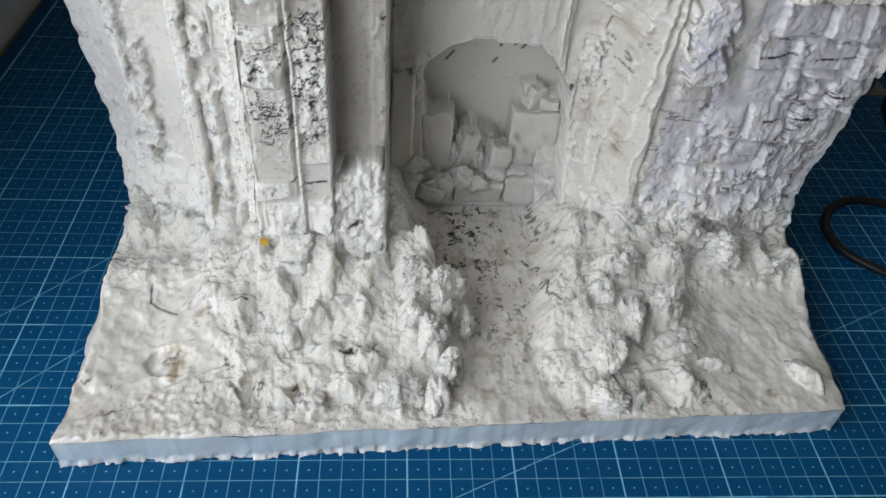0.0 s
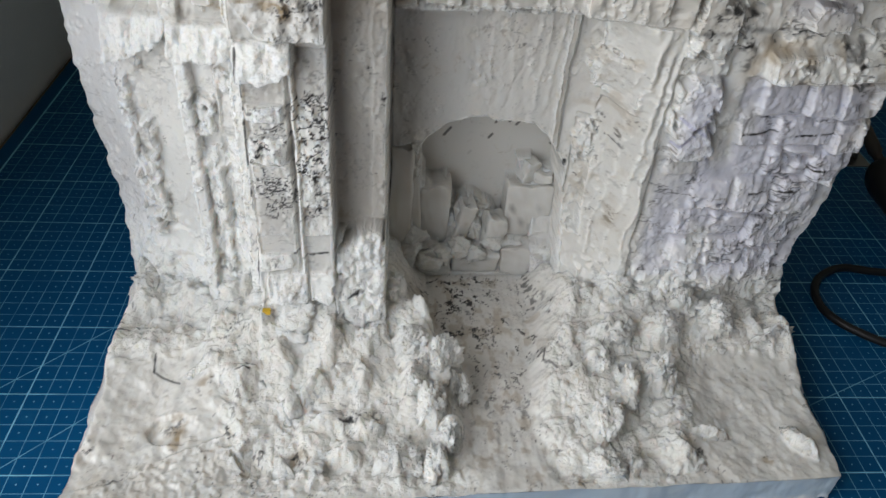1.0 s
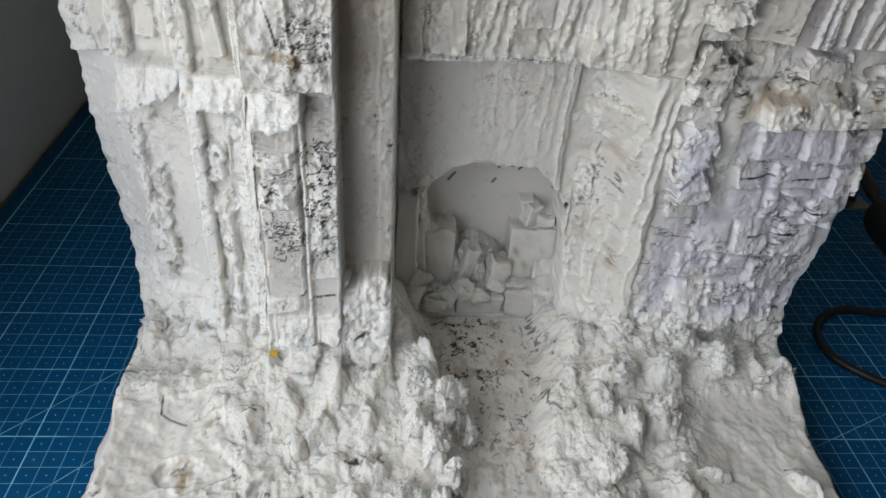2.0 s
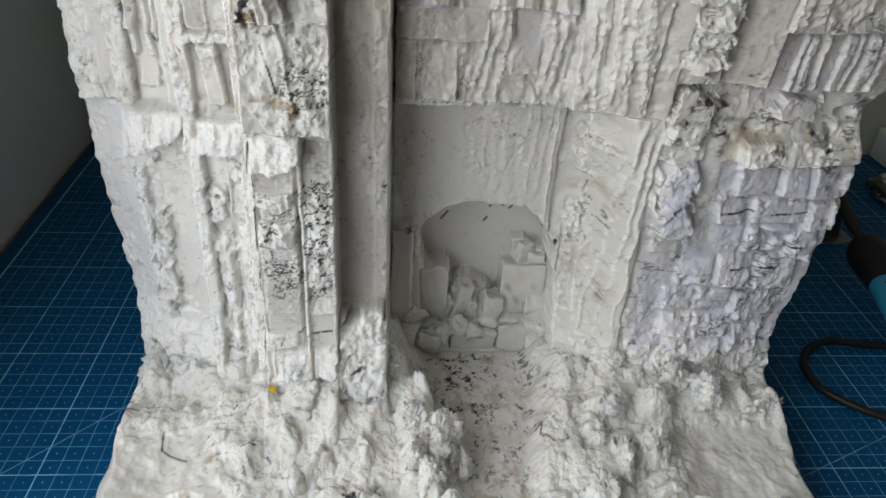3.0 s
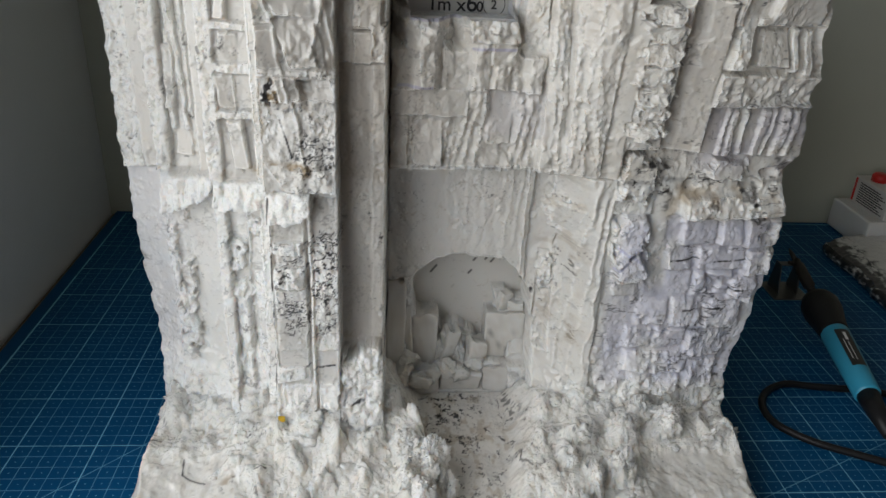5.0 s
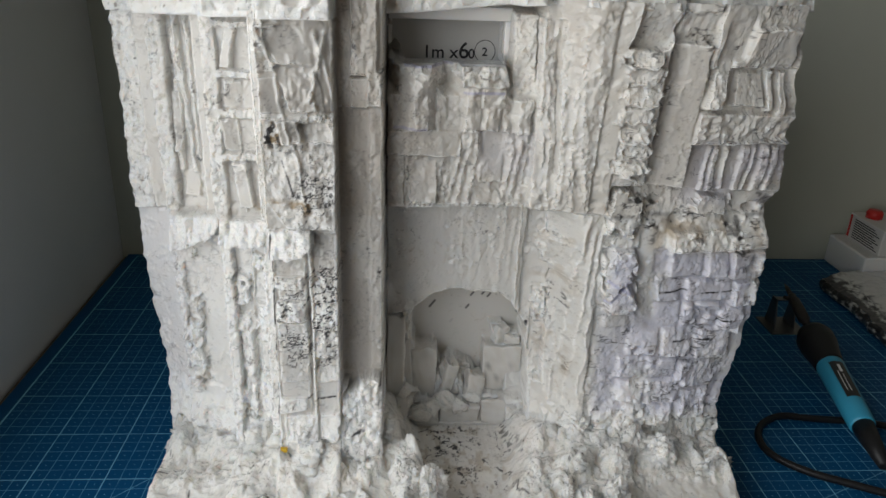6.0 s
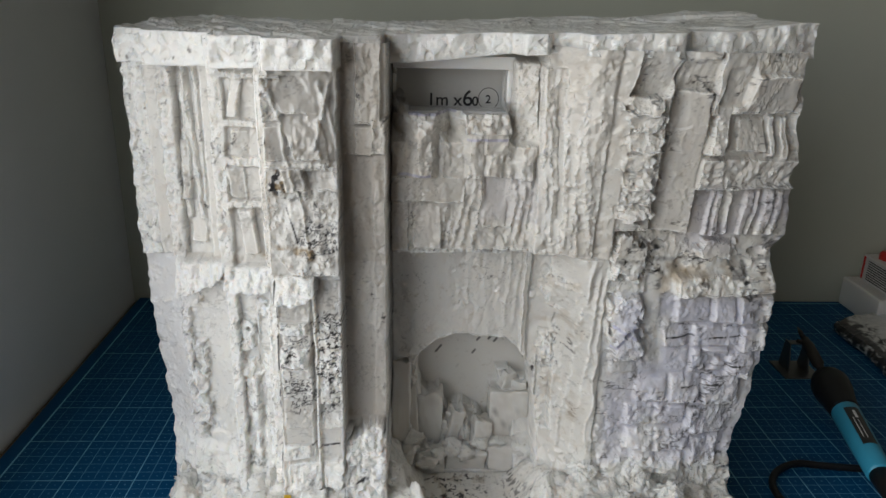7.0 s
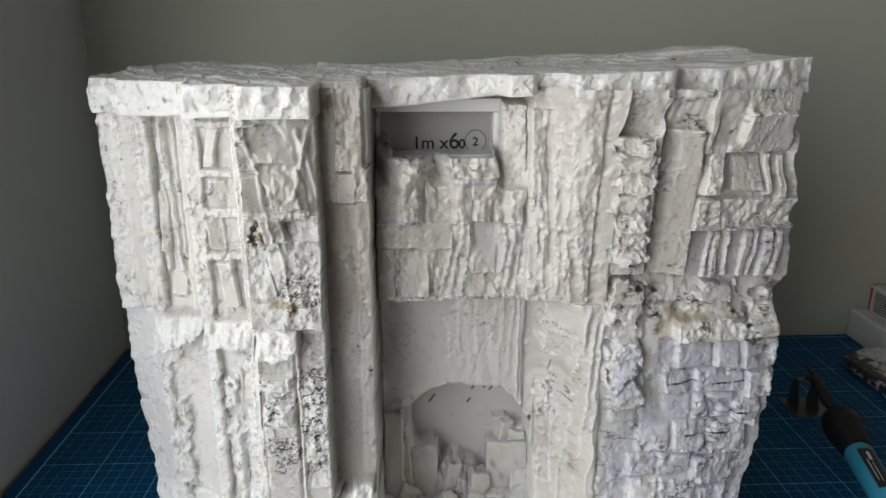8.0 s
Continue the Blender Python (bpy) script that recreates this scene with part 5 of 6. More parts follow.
LEFT_ROCKS = ((0.018, 0.070, 0.013, 0.012, 0.021, 20), (0.027, 0.061, 0.008, 0.010, 0.016, 0), (0.004, 0.060, 0.012, 0.011, 0.017, 40), (0.011, 0.046, 0.011, 0.012, 0.021, 10), (0.020, 0.036, 0.008, 0.012, 0.017, 0), (0.013, 0.021, 0.010, 0.012, 0.018, 30),
              (-0.003, 0.024, 0.012, 0.011, 0.013, 0), (0.001, 0.079, 0.010, 0.008, 0.014, 0), (0.008, 0.096, 0.004, 0.013, 0.018, 35), (-0.012, 0.106, 0.012, 0.011, 0.020, 0))
LEFT_CHIPS = ((-0.030, 0.098, 0.011, 0.009, 0.014, 10), (-0.038, 0.078, 0.010, 0.010, 0.012, 0), (-0.018, 0.081, 0.011, 0.010, 0.015, 30), (-0.023, 0.060, 0.010, 0.008, 0.012, 60), (-0.046, 0.057, 0.014, 0.008, 0.010, 20),
              (-0.063, 0.071, 0.014, 0.011, 0.010, -20), (-0.055, 0.090, 0.012, 0.009, 0.012, 0), (-0.076, 0.086, 0.012, 0.009, 0.009, 40), (-0.080, 0.062, 0.014, 0.009, 0.008, 0), (-0.096, 0.090, 0.014, 0.010, 0.009, 10))
LEFT_LOW = ((-0.030, 0.026, 0.013, 0.010, 0.011, 0), (-0.045, 0.016, 0.012, 0.008, 0.007, 0), (-0.125, 0.092, 0.018, 0.010, 0.006, 15), (-0.142, 0.120, 0.013, 0.013, 0.012, 0), (-0.115, 0.112, 0.014, 0.010, 0.012, -10),
            (-0.019, 0.040, 0.010, 0.009, 0.011, 50), (-0.037, 0.042, 0.011, 0.008, 0.009, 0), (-0.100, 0.070, 0.012, 0.008, 0.005, 30), (-0.088, 0.108, 0.012, 0.008, 0.012, 0), (-0.060, 0.050, 0.010, 0.007, 0.006, 70))
RIGHT_ROCKS = ((0.131, 0.068, 0.012, 0.014, 0.023, 0), (0.114, 0.061, 0.006, 0.017, 0.015, 25), (0.098, 0.041, 0.010, 0.012, 0.018, 0), (0.097, 0.020, 0.011, 0.011, 0.017, 20), (0.109, 0.022, 0.006, 0.009, 0.011, 0), (0.111, 0.092, 0.013, 0.010, 0.016, 0),
               (0.100, 0.074, 0.010, 0.010, 0.011, 30), (0.138, 0.094, 0.014, 0.010, 0.018, -15), (0.167, 0.098, 0.012, 0.013, 0.020, 10), (0.152, 0.106, 0.010, 0.010, 0.017, 0))
RIGHT_HIGH = ((0.198, 0.099, 0.021, 0.013, 0.023, -5), (0.194, 0.128, 0.024, 0.013, 0.026, 0), (0.150, 0.124, 0.017, 0.012, 0.024, 0), (0.118, 0.120, 0.014, 0.012, 0.020, 0), (0.091, 0.114, 0.012, 0.010, 0.010, 0), (0.088, 0.066, 0.010, 0.012, 0.007, 0),
              (0.136, 0.028, 0.020, 0.012, 0.014, -8), (0.154, 0.038, 0.014, 0.0045, 0.012, 6), (0.200, 0.034, 0.018, 0.007, 0.010, -48), (0.086, 0.088, 0.010, 0.010, 0.008, 40))
for k, row in enumerate(LEFT_ROCKS + LEFT_CHIPS + LEFT_LOW + RIGHT_ROCKS + RIGHT_HIGH):
    rock(*row, seed=k)
# melted hollows in the left front
for x, y, r, d in ((-0.110, 0.039, 0.0135, 0.0024), (-0.063, 0.027, 0.0170, 0.0045)):
    BZ = BZ - d * smooth(1.02, 0.90, np.hypot((WX - x) / r, (WY - y) / r / 0.62) + 0.22 * bmelt + 0.10 * bchip + 0.06 * bchip2) * (1 - 0.75 * smooth(-0.8 * r, r, BX - x))
striped = smooth(0.140, 0.155, BX - 0.25 * (BY - 0.05)) * smooth(0.088, 0.078, BY)
plain = np.clip(stream + striped + smooth(-0.080, -0.098, BX + 0.25 * (BY - 0.04)) * smooth(0.090, 0.070, BY), 0, 1) * (1 - rocky)
inset = smooth(0.0, 0.010, BY - F0)
BZ = BZ + inset * (1 - plain) * (0.0040 * bcrag1 + 0.0018 * bcrag2 + 0.0006 * bcrag3 - 0.0036 + 0.0017 * pearls(WX * 190, WY * 190, 381) + 0.0011 * pearls(WX * 380, WY * 380, 385))
BZ = BZ + plain * (0.0005 * bfine + 0.0006 * bmelt)
BZ = BZ + striped * (1 - rocky) * (0.0008 * fbm((BX + 0.75 * BY) * 120 + bmelt, (BY - 0.6 * BX) * 30, 199, 4, 0.6) + 0.0005 * bcrag2)
BZ = BZ + 0.0007 * stream * fbm(BX * 210, BY * 40, 196, 3)
wedge = smooth(0.0, 0.002, 0.000 + 0.43 * (BX + 0.150) + 0.010 - BY) * smooth(-0.080, -0.088, BX) * smooth(-0.152, -0.144, BX)
BZ = BZ + wedge * (0.0014 + 0.0011 * fbm(BX * 420, BY * 420, 197, 2)) + 0.0016 * smooth(-0.085, -0.105, BX) * (bcrag1 + 0.5 * bcrag2) * (1 - wedge) + 0.0006 * smooth(-0.09, -0.11, BX) * fbm(BX * 200 - 90 * BY, BY * 60 + 50 * BX, 198, 3)
edge_in = np.minimum(np.minimum(BX - BX0, BX1 - BX), BY - F0)
BZ = np.minimum(BZ, TH + 0.0004 + (1.1 + 3.5 * smooth(0.06, 0.085, BY) * smooth(0.02, 0.0, edge_in)) * np.maximum(edge_in, 0) * (1 + 0.4 * bmelt) + 0.0004 * bmelt)
btorn = np.clip(0.86 - 0.50 * plain + 0.14 * bcrag2 + 0.2 * rocky, 0, 1)
bspeck = fbm(BX * 260 + 1.2 * bfine, BY * 260 + 1.2 * np.roll(bfine, 30, 0), 201, 5, 0.7)
bchar = smooth(0.34, 0.46, bspeck) * smooth(-0.1, 0.3, fbm(BX * 35, BY * 35, 205)) * 0.8
bchar += 0.8 * smooth(0.22, 0.34, bspeck) * stream * smooth(0.02, 0.08, BY)
bchar += 0.6 * smooth(0.15, 0.4, bspeck) * (1 - smooth(0.010, 0.026, np.hypot(BX - 0.028, BY - 0.136)))
for x0, y0, x1, y1 in ((-0.152, 0.098, -0.135, 0.098), (-0.127, 0.080, -0.126, 0.070), (-0.126, 0.070, -0.112, 0.062), (0.074, 0.086, 0.072, 0.078), (0.072, 0.078, 0.078, 0.070),
                       (-0.028, 0.112, -0.010, 0.113), (0.098, 0.040, 0.103, 0.030), (-0.085, 0.066, -0.078, 0.068), (-0.084, 0.062, -0.078, 0.064)):
    bchar += 0.9 * stroke(BX, BY, x0, y0, x1, y1, 0.0008)
bhair = smooth(0.035, 0.01, np.abs(fbm(BX * 95, BY * 110, 225, 4, 0.6))) * smooth(0.30, 0.42, fbm(BX * 110, BY * 110, 227))
bchar += 0.6 * bhair + 0.22 * smooth(0.42, 0.56, fbm(BX * 520, BY * 520, 229, 3, 0.6)) * smooth(-0.1, 0.3, fbm(BX * 34, BY * 34, 228))
bochre = 0.22 * smooth(0.0, 0.5, fbm(BX * 70, BY * 70, 211)) * smooth(-0.06, -0.12, BX) * smooth(0.05, 0.02, BY)
bochre += 0.5 * smooth(0.1, 0.5, fbm(BX * 140, BY * 140, 213)) * (1 - smooth(0.006, 0.012, np.hypot(BX + 0.112, BY - 0.040)))
bochre += 0.8 * smooth(-0.1, 0.4, fbm(BX * 240, BY * 240, 214)) * (1 - smooth(0.004, 0.008, np.hypot(BX - 0.078, BY - 0.012)))
bochre += 0.10 * smooth(0.1, 0.6, fbm(BX * 60, BY * 60, 215)) + 0.4 * stream * smooth(0.1, 0.4, fbm(BX * 190, BY * 130, 217))
for x, y, r in ((-0.112, 0.042, 0.008), (-0.108, 0.032, 0.006), (-0.052, 0.024, 0.010), (-0.026, 0.040, 0.008), (-0.012, 0.024, 0.008), (-0.098, 0.058, 0.007), (-0.150, 0.030, 0.006), (0.146, 0.028, 0.004), (0.178, 0.024, 0.004)):
    spot = 1 - smooth(0.4 * r, r, np.hypot(BX - x, BY - y))
    bchar, bochre = bchar + 0.8 * spot * smooth(0.18, 0.32, bspeck), bochre + 0.6 * spot * smooth(0.0, 0.3, fbm(BX * 200, BY * 200, 216))
GX = BX - 0.002 * smooth(0.0, 0.095, BY) * smooth(-0.09, BX0, BX) + 0.004 * smooth(0.02, 0.11, BY) * smooth(0.16, BX1, BX)
ragged = 0.0022 * fbm(BY * 75, BX * 0, 233, 4, 0.6)
GX = GX + ragged * smooth(BX0 + 0.012, BX0, BX) + np.roll(ragged, 90, 1) * smooth(BX1 - 0.012, BX1, BX)
part_mesh("rubble_ground", grid_mesh("rubble_ground", GX, BY, BZ, None, (bchar, bochre, 0 * BX), btorn), FOAM_TORN, cliff, "carved white foam rubble with a smooth stream bed", True)

# cut edges of the base slab, torn along the bottom
er = np.linspace(0, 1, 14)


def cut_edge(px, py, top, nx, ny, seed):
    """The sawn face under a rim line, with crumbs at its foot."""
    n = len(px)
    s, r = np.meshgrid(np.arange(n) * BSTEP, er, indexing="ij")
    crumb, _ = facets(s * 260, r * 5, seed)
    bulge = 0.0011 * crumb * smooth(0.35, 0.02, r) + 0.0005 * fbm(s * 120, r * 3, seed + 7)
    lift = 0.0010 * np.abs(fbm(s * 200, r * 0, seed + 9)) * (1 - r)
    gx, gy = px[:, None] + nx * bulge, py[:, None] + ny * bulge
    return gx, gy, top[:, None] * r + lift


# front edge is coloured pale blue, the side edges white
for name, (px, py, top, nx, ny, seed) in (("front_edge", (GX[:, 0], BY[:, 0], BZ[:, 0], 0, -1, 221)),
                                          ("side_edge", (GX[0, :], BY[0, :], BZ[0, :], -1, 0, 231)), ("side_edge", (GX[-1, :], BY[-1, :], BZ[-1, :], 1, 0, 241))):
    gx, gy, gz = cut_edge(px, py, top, nx, ny, seed)
    at_foot = smooth(0.32, 0.05, gz / TH + 0.12 * fbm((gx + gy) * 260, gz * 260, seed + 3))
    part_mesh(name, grid_mesh(name, gx, gy, gz, None, (0 * gx, 0 * gx, 0 * gx), at_foot), FOAM_BLUE if name == "front_edge" else FOAM, cliff, "pale blue sawn foam edge" if name == "front_edge" else "", True)
part("base_core", box(-0.150, 0.212, 0.020, 0.255, 0.0, 0.008), FOAM, cliff)


def chunk(x, y, z, sx, sy, sz, turn=0.0, seed=0, detail=4, name="rock"):
    """A torn lump of foam: an ellipsoid cut by random planes, then crumbled."""
    rng = random.Random(seed * 7 + 3)
    bm = bmesh.new()
    bmesh.ops.create_icosphere(bm, subdivisions=detail, radius=1.0)
    cuts = []
    for _ in range(10):
        d = Vector((rng.gauss(0, 1), rng.gauss(0, 1), rng.gauss(0, 1))).normalized()
        cuts.append((d, rng.uniform(0.48, 0.85)))
    off = Vector((seed * 3.7, seed * 1.3, seed * 2.1))
    layer = bm.verts.layers.float_color.new("pigment")
    spin = Euler((rng.uniform(-0.3, 0.3), rng.uniform(-0.3, 0.3), radians(turn))).to_matrix()
    for v in bm.verts:
        p = v.co.copy()
        for d, r in cuts:
            over = p.dot(d) - r
            if over > 0:
                p -= d * over
        n1 = noise.noise(p * 1.6 + off)
        n2 = noise.noise(p * 5.0 + off)
        c1, c2, c3 = (noise.voronoi(p * f + off)[0][0] for f in (1.5, 4.6, 9.5))
        p *= 1.36 + 0.10 * n1 + 0.06 * n2 - 0.30 * c1 - 0.26 * c2 - 0.26 * c3 + 0.05 * noise.noise(p * 13.0 + off)
        fleck = noise.noise(p * 4.0 + off * 1.7) + 0.7 * noise.noise(p * 11.0 + off)
        v[layer] = (min(1.0, max(0.0, (fleck - 0.85) * 5)), min(1.0, max(0.0, (fleck - 0.65) * 0.5)), 0.0, min(1.0, max(0.0, 0.88 + 0.3 * n1)))
        p = spin @ p
        v.co = (x + p.x * sx, y + p.y * sy, z + p.z * sz)
    return part(name, bm, FOAM_TORN, cliff, "", True)


chunk(0.0440, 0.1380, 0.2755, 0.0125, 0.0080, 0.0070, 0, 11)
chunk(0.0130, 0.1300, 0.2725, 0.0075, 0.0060, 0.0055, 0, 12)


def carved_block(x0, x1, y0, y1, z0, z1, seed, turn=0.0, tilt=0.0, wear=0.0009, name="ruin_block"):
    """A square-cut foam block with worn arrises and a scuffed face."""
    bm = box(x0, x1, y0, y1, z0, z1, 0.0010, 2)
    bmesh.ops.subdivide_edges(bm, edges=bm.edges[:], cuts=7, use_grid_fill=True)
    layer = bm.verts.layers.float_color.new("pigment")
    mid = Vector(((x0 + x1) / 2, (y0 + y1) / 2, z0))
    spin = Euler((0, radians(tilt), radians(turn))).to_matrix()
    for v in bm.verts:
        n = noise.noise_vector(v.co * 130 + Vector((seed, 0, 0)))
        far = noise.noise(v.co * 330 + Vector((0, seed, 0)))
        ragged = max(0.0, (v.co.z - z0) / (z1 - z0) - 0.6) * noise.noise(Vector((v.co.x * 190, v.co.y * 90, seed)))
        fleck = noise.noise(v.co * 420 + Vector((seed, seed, 0)))
        v[layer] = (min(0.5, max(0.0, (fleck - 0.5) * 3)), max(0.0, far * 0.3), 0.0, 0.25 + 0.3 * n.x)
        v.co += n * wear + Vector((0, 0, 10 * wear * ragged + 0.4 * wear * far))
        v.co = mid + spin @ (v.co - mid)
    return part(name, bm, FOAM, cliff, "", True)


# broken walls and stones of the ruins
carved_block(-0.0108, 0.0015, 0.1555, 0.1760, 0.0400, 0.1120, 4, 0, 1, 0.0011, name="ruin_block")
carved_block(0.0005, 0.0085, 0.1610, 0.1800, 0.0400, 0.0900, 5, 4, -3, 0.0011, name="ruin_block")
carved_block(0.0060, 0.0245, 0.1640, 0.1840, 0.0400, 0.0810, 6, -2, 1, 0.0009, name="ruin_block")
carved_block(0.0580, 0.0855, 0.1670, 0.1850, 0.0400, 0.0812, 1, 0, 0, 0.0005, name="ruin_block")
carved_block(0.0640, 0.0735, 0.1710, 0.1800, 0.0812, 0.0950, 9, 25, 16, name="ruin_stone")
carved_block(0.0745, 0.0850, 0.1700, 0.1790, 0.0812, 0.0880, 10, -12, -6, name="ruin_stone")
carved_block(0.0260, 0.0345, 0.1620, 0.1740, 0.0440, 0.0690, 11, 15, 14, 0.0010, name="ruin_stone")
carved_block(0.0335, 0.0440, 0.1640, 0.1780, 0.0440, 0.0670, 12, -20, -14, 0.0010, name="ruin_stone")
carved_block(0.0440, 0.0570, 0.1600, 0.1760, 0.0400, 0.0600, 13, 8, 8, 0.0012, name="ruin_stone")
carved_block(-0.0050, 0.0265, 0.1535, 0.1700, 0.0240, 0.0415, 7, 0, 1, 0.0016, name="ruin_block")
carved_block(0.0275, 0.0555, 0.1545, 0.1700, 0.0240, 0.0400, 2, 1, -1, 0.0016, name="ruin_block")
carved_block(0.0570, 0.0870, 0.1530, 0.1700, 0.0240, 0.0445, 3, -1, 1, 0.0015, name="ruin_block")

# crumbled foam heaped at the foot of the ruins
for k, (x, y, z, rad) in enumerate(((-0.0010, 0.1530, 0.0400, 0.0110), (0.0120, 0.1520, 0.0360, 0.0090), (0.0225, 0.1550, 0.0400, 0.0085), (0.0330, 0.1570, 0.0430, 0.0095), (0.0440, 0.1560, 0.0390, 0.0080), (0.0050, 0.1580, 0.0500, 0.0085), (0.0520, 0.1600, 0.0440, 0.0075))):
    chunk(x, y, z, rad * 1.15, rad * 0.7, rad, 40 * k, 501 + k)

# overhanging lumps on the banks
for k, (x, y, rx, ry, h, turn) in enumerate(LEFT_ROCKS + RIGHT_ROCKS + RIGHT_HIGH[:4]):
    z = float(BZ[int((x - BX0) / BSTEP), int(round((y - front_y(x)) / (0.20 - front_y(x)) * 320))])
    chunk(x, y, z - 0.48 * h, 0.92 * rx, 0.92 * ry, 0.72 * h, turn, 21 + k, 5)

# torn lumps where the cliff meets the base
heap = random.Random(41)
for x, step in ((-0.152, 0), (0.096, 1)):
    while x < (-0.012 if step == 0 else 0.204):
        rad = heap.uniform(0.0075, 0.0125)
        y = float(np.interp(x, BX[:, 0], wall_y[:, 0])) - heap.uniform(-0.002, 0.012)
        z = float(BZ[int((x - BX0) / BSTEP) if x > BX0 else 0, int(round((y - front_y(x)) / (0.20 - front_y(x)) * 320))])
        chunk(x, y, z + heap.uniform(-0.95, -0.25) * rad, rad * heap.uniform(0.9, 1.3), rad * 0.8, rad * heap.uniform(0.7, 1.0), heap.uniform(0, 180), 401 + int(1000 * (x + 0.2)))
        x += rad * heap.uniform(0.8, 1.3)

# smaller crumbs strewn over both banks
strew = random.Random(77)
for k in range(46):
    x, y = strew.uniform(-0.10, 0.20), strew.uniform(0.012, 0.118)
    mid_x = 0.060 - 0.030 * min(1.0, max(0.0, (y - 0.02) / 0.11))
    if abs(x - mid_x) < 0.026 or (x > 0.142 and y < 0.074) or (x < -0.06 and y < 0.055) or y > 0.085 + 0.02 * (x > 0.1) + 0.02 * (x < -0.075):
        continue
    i, j = int((x - BX0) / BSTEP), int(round((y - front_y(x)) / (0.20 - front_y(x)) * 320))
    r = strew.uniform(0.0035, 0.0085)
    chunk(x, y, float(BZ[i, j]) - 0.25 * r, r * strew.uniform(0.9, 1.4), r, r * strew.uniform(0.6, 0.95), strew.uniform(0, 180), 300 + k, 3)

tape_x, tape_y = -0.0712, 0.0870
tape_z = float(BZ[int((tape_x - BX0) / BSTEP), int(round((tape_y - front_y(tape_x)) / (0.20 - front_y(tape_x)) * 320))])
part("sticker", box(tape_x - 0.0019, tape_x + 0.0019, tape_y - 0.0013, tape_y + 0.0013, tape_z - 0.0010, tape_z + 0.0012), YELLOW, cliff, "small yellow tape scrap")

# ---- soldering iron ----
iron = tagged(new("soldering_iron"), "soldering iron with cyan handle and black grip on its stand", "soldering iron")
TAIL, TIP = Vector((0.344, 0.134, 0.0135)), Vector((0.386, 0.368, 0.037))


def along(s):
    return TAIL.lerp(TIP, s)


part("handle", lathe(((0, 0.0086), (0.03, 0.0096), (0.5, 0.0104), (0.97, 0.0112), (1.0, 0.0108)), along(0.11), along(0.432)), HANDLE, iron, "cyan plastic handle", True)
part("grip", lathe(((0, 0.0110), (0.08, 0.0116), (0.3, 0.0130), (0.55, 0.0155), (0.75, 0.0158), (0.9, 0.0130), (1.0, 0.0075)), along(0.422), along(0.65)), RUBBER, iron, "black rubber grip", True)
part("boot", lathe(((0, 0.0042), (0.5, 0.0066), (1.0, 0.0084)), along(-0.06), along(0.115)), RUBBER, iron, "", True)
part("barrel", lathe(((0, 0.0036), (0.3, 0.0036), (0.32, 0.0052), (0.85, 0.0052), (0.88, 0.0042), (1, 0.0040)), along(0.65), along(0.90)), BURNT, iron, "", True)
part("bit", lathe(((0, 0.0026), (0.6, 0.0022), (1.0, 0.0005)), along(0.90), along(1.0), 16), BURNT, iron, "", True)
part("screw", lathe(((0, 0.0018), (1, 0.0018)), along(0.88) + Vector((-0.003, 0, 0)), along(0.88) + Vector((-0.009, 0, 0.002)), 12), BURNT, iron)
u_ax = (TIP - TAIL).normalized()
side_v = u_ax.cross(Vector((0, 0, 1))).normalized()
top_v = side_v.cross(u_ax)


def handle_patch(s0, s1, a0, a1, lift, mat, name, parent):
    """A curved sticker on the handle, from the angle a0 to a1."""
    bm = bmesh.new()
    rows_ = []
    for i in range(9):
        s = s0 + (s1 - s0) * i / 8
        r = 0.0098 + 0.0013 * (s - 0.11) / 0.345 + lift
        rows_.append([bm.verts.new(along(s) + r * (top_v * math.cos(radians(a)) + side_v * math.sin(radians(a)))) for a in np.linspace(a0, a1, 9)])
    for r0, r1 in zip(rows_, rows_[1:]):
        for k in range(8):
            bm.faces.new((r0[k], r0[k + 1], r1[k + 1], r1[k]))
    return part(name, bm, mat, parent, "", True)


label = handle_patch(0.21, 0.395, -34, 24, 0.0004, LABEL, "label", iron)
handle_patch(0.335, 0.375, -9, 2, 0.0007, PRINT, "print_bar", label)
handle_patch(0.235, 0.325, -6, -3, 0.0007, PRINT, "print_bar", label)
handle_patch(0.24, 0.34, -20, -17, 0.0007, PRINT, "print_bar", label)
cord = tube([along(-0.04), (0.3480, 0.100, 0.0100), (0.372, 0.078, 0.0050), (0.410, 0.085, 0.0036), (0.428, 0.120, 0.0036), (0.412, 0.160, 0.0036), (0.3700, 0.1820, 0.0036), (0.3440, 0.1860, 0.0036), (0.3230, 0.1890, 0.0036), (0.3030, 0.1920, 0.0036),
             (0.2845, 0.1830, 0.0036), (0.2735, 0.1690, 0.0036), (0.2705, 0.1530, 0.0036), (0.2750, 0.1400, 0.0036), (0.2845, 0.1295, 0.0036), (0.2960, 0.1210, 0.0036), (0.3150, 0.1110, 0.0036), (0.3500, 0.0920, 0.0036), (0.395, 0.060, 0.0036), (0.47, 0.02, 0.0036), (0.60, -0.03, 0.0036)], 0.0027)
part("cord", cord, RUBBER, iron, "black rubber power cord", True)

stand = tagged(new("iron_stand"), "small bent sheet metal soldering iron stand on the mat", "iron stand")
part("plate", box(0.362, 0.398, 0.330, 0.366, 0.0, 0.0012, 0.0003), STEEL, stand)
for x in (0.370, 0.389):
    bm = bmesh.new()
    base = [bm.verts.new(p) for p in ((x - 0.0006, 0.340, 0.001), (x - 0.0006, 0.362, 0.001), (x - 0.0006, 0.356, 0.030), (x - 0.0006, 0.347, 0.030))]
    face = bm.faces.new(base)
    out = bmesh.ops.extrude_face_region(bm, geom=[face])
    for v in out["geom"]:
        if isinstance(v, bmesh.types.BMVert):
            v.co.x += 0.0012
    part("bracket", bm, STEEL, stand)
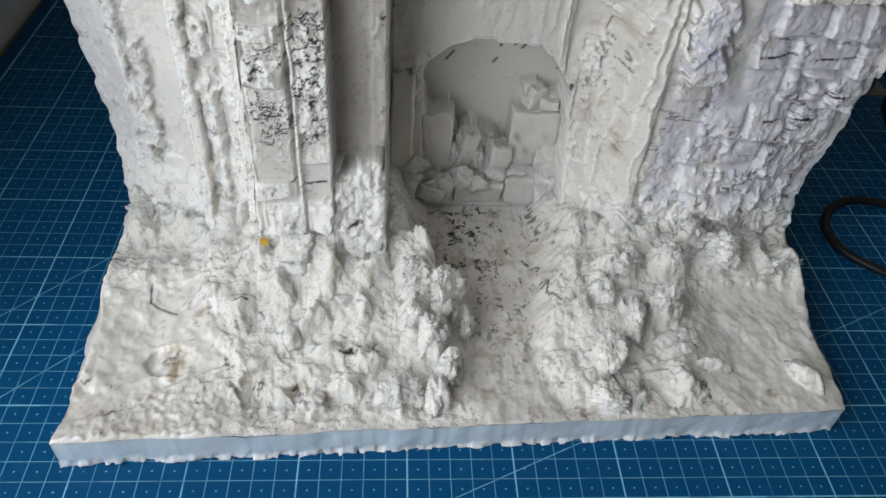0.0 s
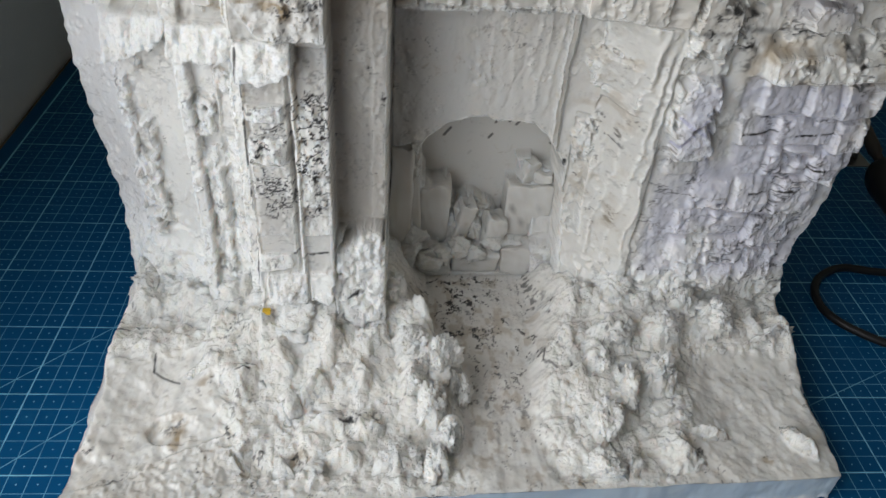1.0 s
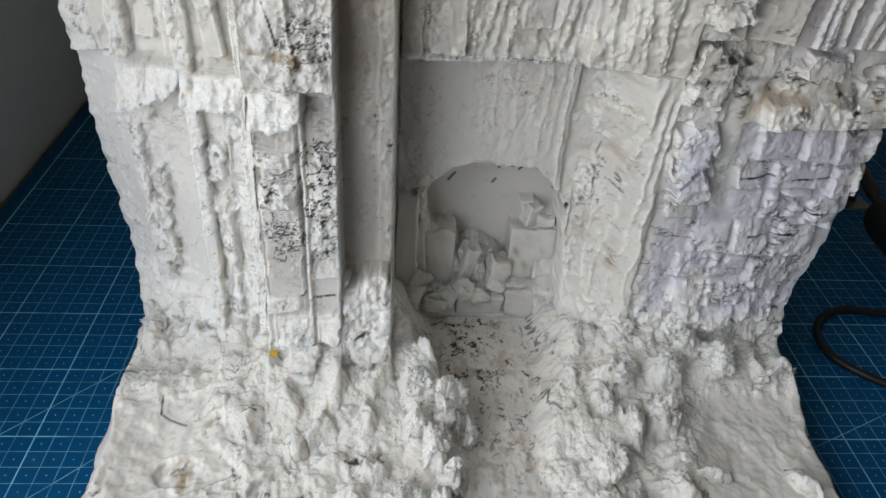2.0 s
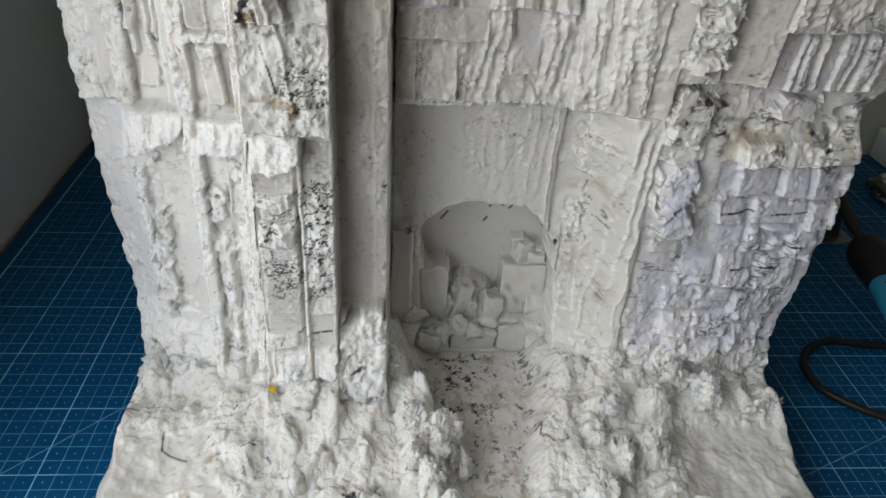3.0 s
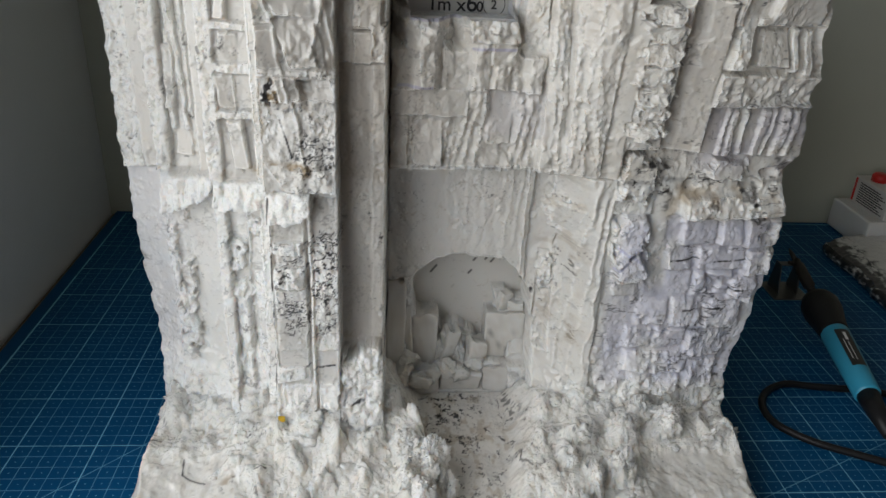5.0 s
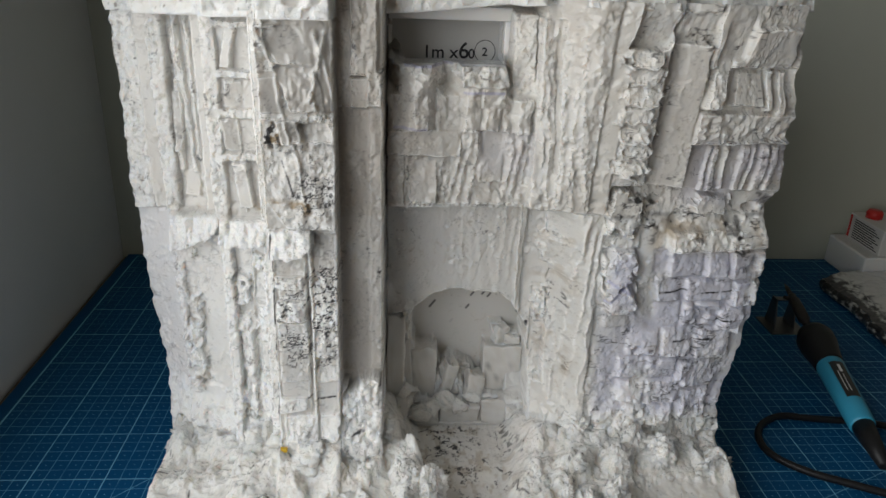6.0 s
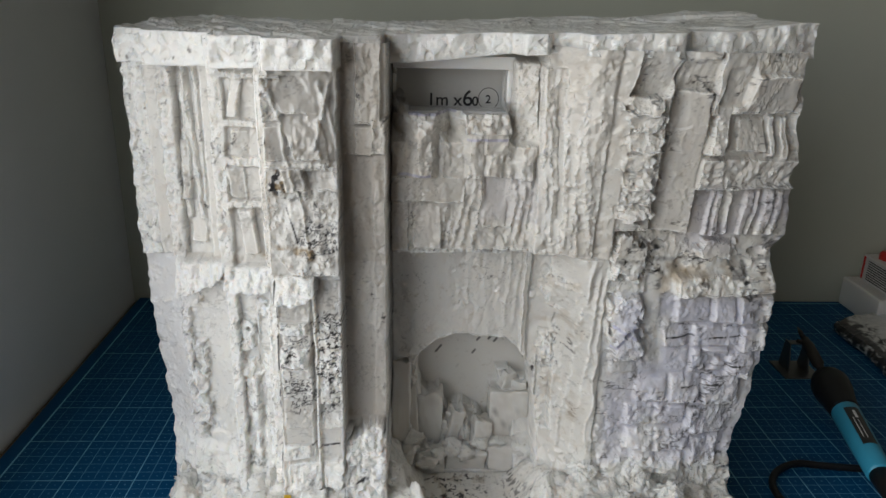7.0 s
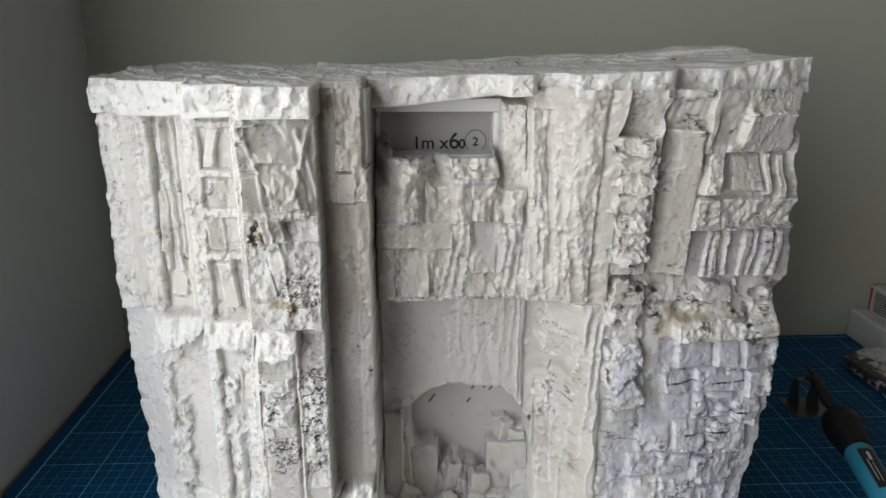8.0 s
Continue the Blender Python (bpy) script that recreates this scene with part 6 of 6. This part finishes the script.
part("cradle", box(0.3694, 0.3902, 0.3475, 0.3555, 0.0282, 0.0292, 0.0003), STEEL, stand)

# ---- offcut, tray and carton at the far right ----
ou, ov = np.meshgrid(np.linspace(0, 1, 90), np.linspace(0, 1, 60), indexing="ij")
offcut = tagged(new("foam_offcut"), "white foam offcut with charred black edge on the mat", "foam scrap")
ox = 0.470 - 0.006 * ou + 0.13 * ov * (1 - 0.25 * ou) + 0.004 * fbm(ov * 9, ou * 9, 301)
oy = 0.436 - 0.15 * ou + 0.012 * np.sin(ov * 5) + 0.003 * fbm(ou * 14, ov * 14, 302)
oz = 0.012 + 0.014 * ov + 0.0015 * fbm(ou * 30, ov * 20, 303)
och = np.clip(smooth(0.3, 0.1, ov + 0.25 * fbm(ou * 12, ov * 12, 305)) * smooth(-0.25, 0.1, fbm(ou * 22, ov * 30, 307)) + smooth(0.09, 0.05, ov + 0.03 * fbm(ou * 25, ov * 9, 306)), 0, 1)
part_mesh("top_skin", grid_mesh("top_skin", ox, oy, oz, None, (och, 0 * och, 0 * och)), FOAM, offcut, "", True)
eu, ev = np.meshgrid(np.linspace(0, 1, 90), np.linspace(0, 1, 12), indexing="ij")
ex_, ey_, ez_ = ox[:, :1] - 0.003 * np.sin(ev * 3.1), oy[:, :1] + 0 * ev, oz[:, :1] * ev
part_mesh("torn_edge", grid_mesh("torn_edge", ex_ + 0.001 * fbm(eu * 40, ev * 6, 309), ey_, ez_, None, (smooth(-0.5, -0.1, fbm(eu * 26, ev * 4, 311)), 0 * ev, 0 * ev)), FOAM, offcut, "", True)
ex_, ey_, ez_ = ox[:1, :].T + 0 * np.linspace(0, 1, 8)[None, :], oy[:1, :].T + 0 * np.linspace(0, 1, 8)[None, :], oz[:1, :].T * np.linspace(0, 1, 8)[None, :]
part_mesh("torn_edge", grid_mesh("torn_edge", ex_, ey_, ez_, None, (0 * ex_, 0 * ex_, 0 * ex_)), FOAM, offcut, "", True)

tray = tagged(new("foam_tray"), "pale grey foam block standing on the mat by the wall", "foam block")
part("block", box(0.516, 0.75, 0.442, 0.517, 0.0, 0.034, 0.002), FOAM_SMOOTH, tray)
carton = tagged(new("carton"), "small white printed carton with red stripe on the foam block", "carton")
cbox = part("carton_body", box(0.532, 0.612, 0.446, 0.512, 0.034, 0.064, 0.0012), CARTON, carton)
part("stripe", box(0.5315, 0.5319, 0.5055, 0.5090, 0.0355, 0.0625), RED, cbox)
for k in range(9):
    part("print_bar", box(0.5315, 0.5319, 0.451 + 0.005 * (k % 3), 0.499, 0.0372 + 0.0027 * k, 0.0382 + 0.0027 * k), INK, cbox)
part("cap", lathe(((0, 0.009), (0.7, 0.009), (1, 0.007)), (0.548, 0.492, 0.064), (0.548, 0.492, 0.073)), RED, carton, "red plastic cap", True)
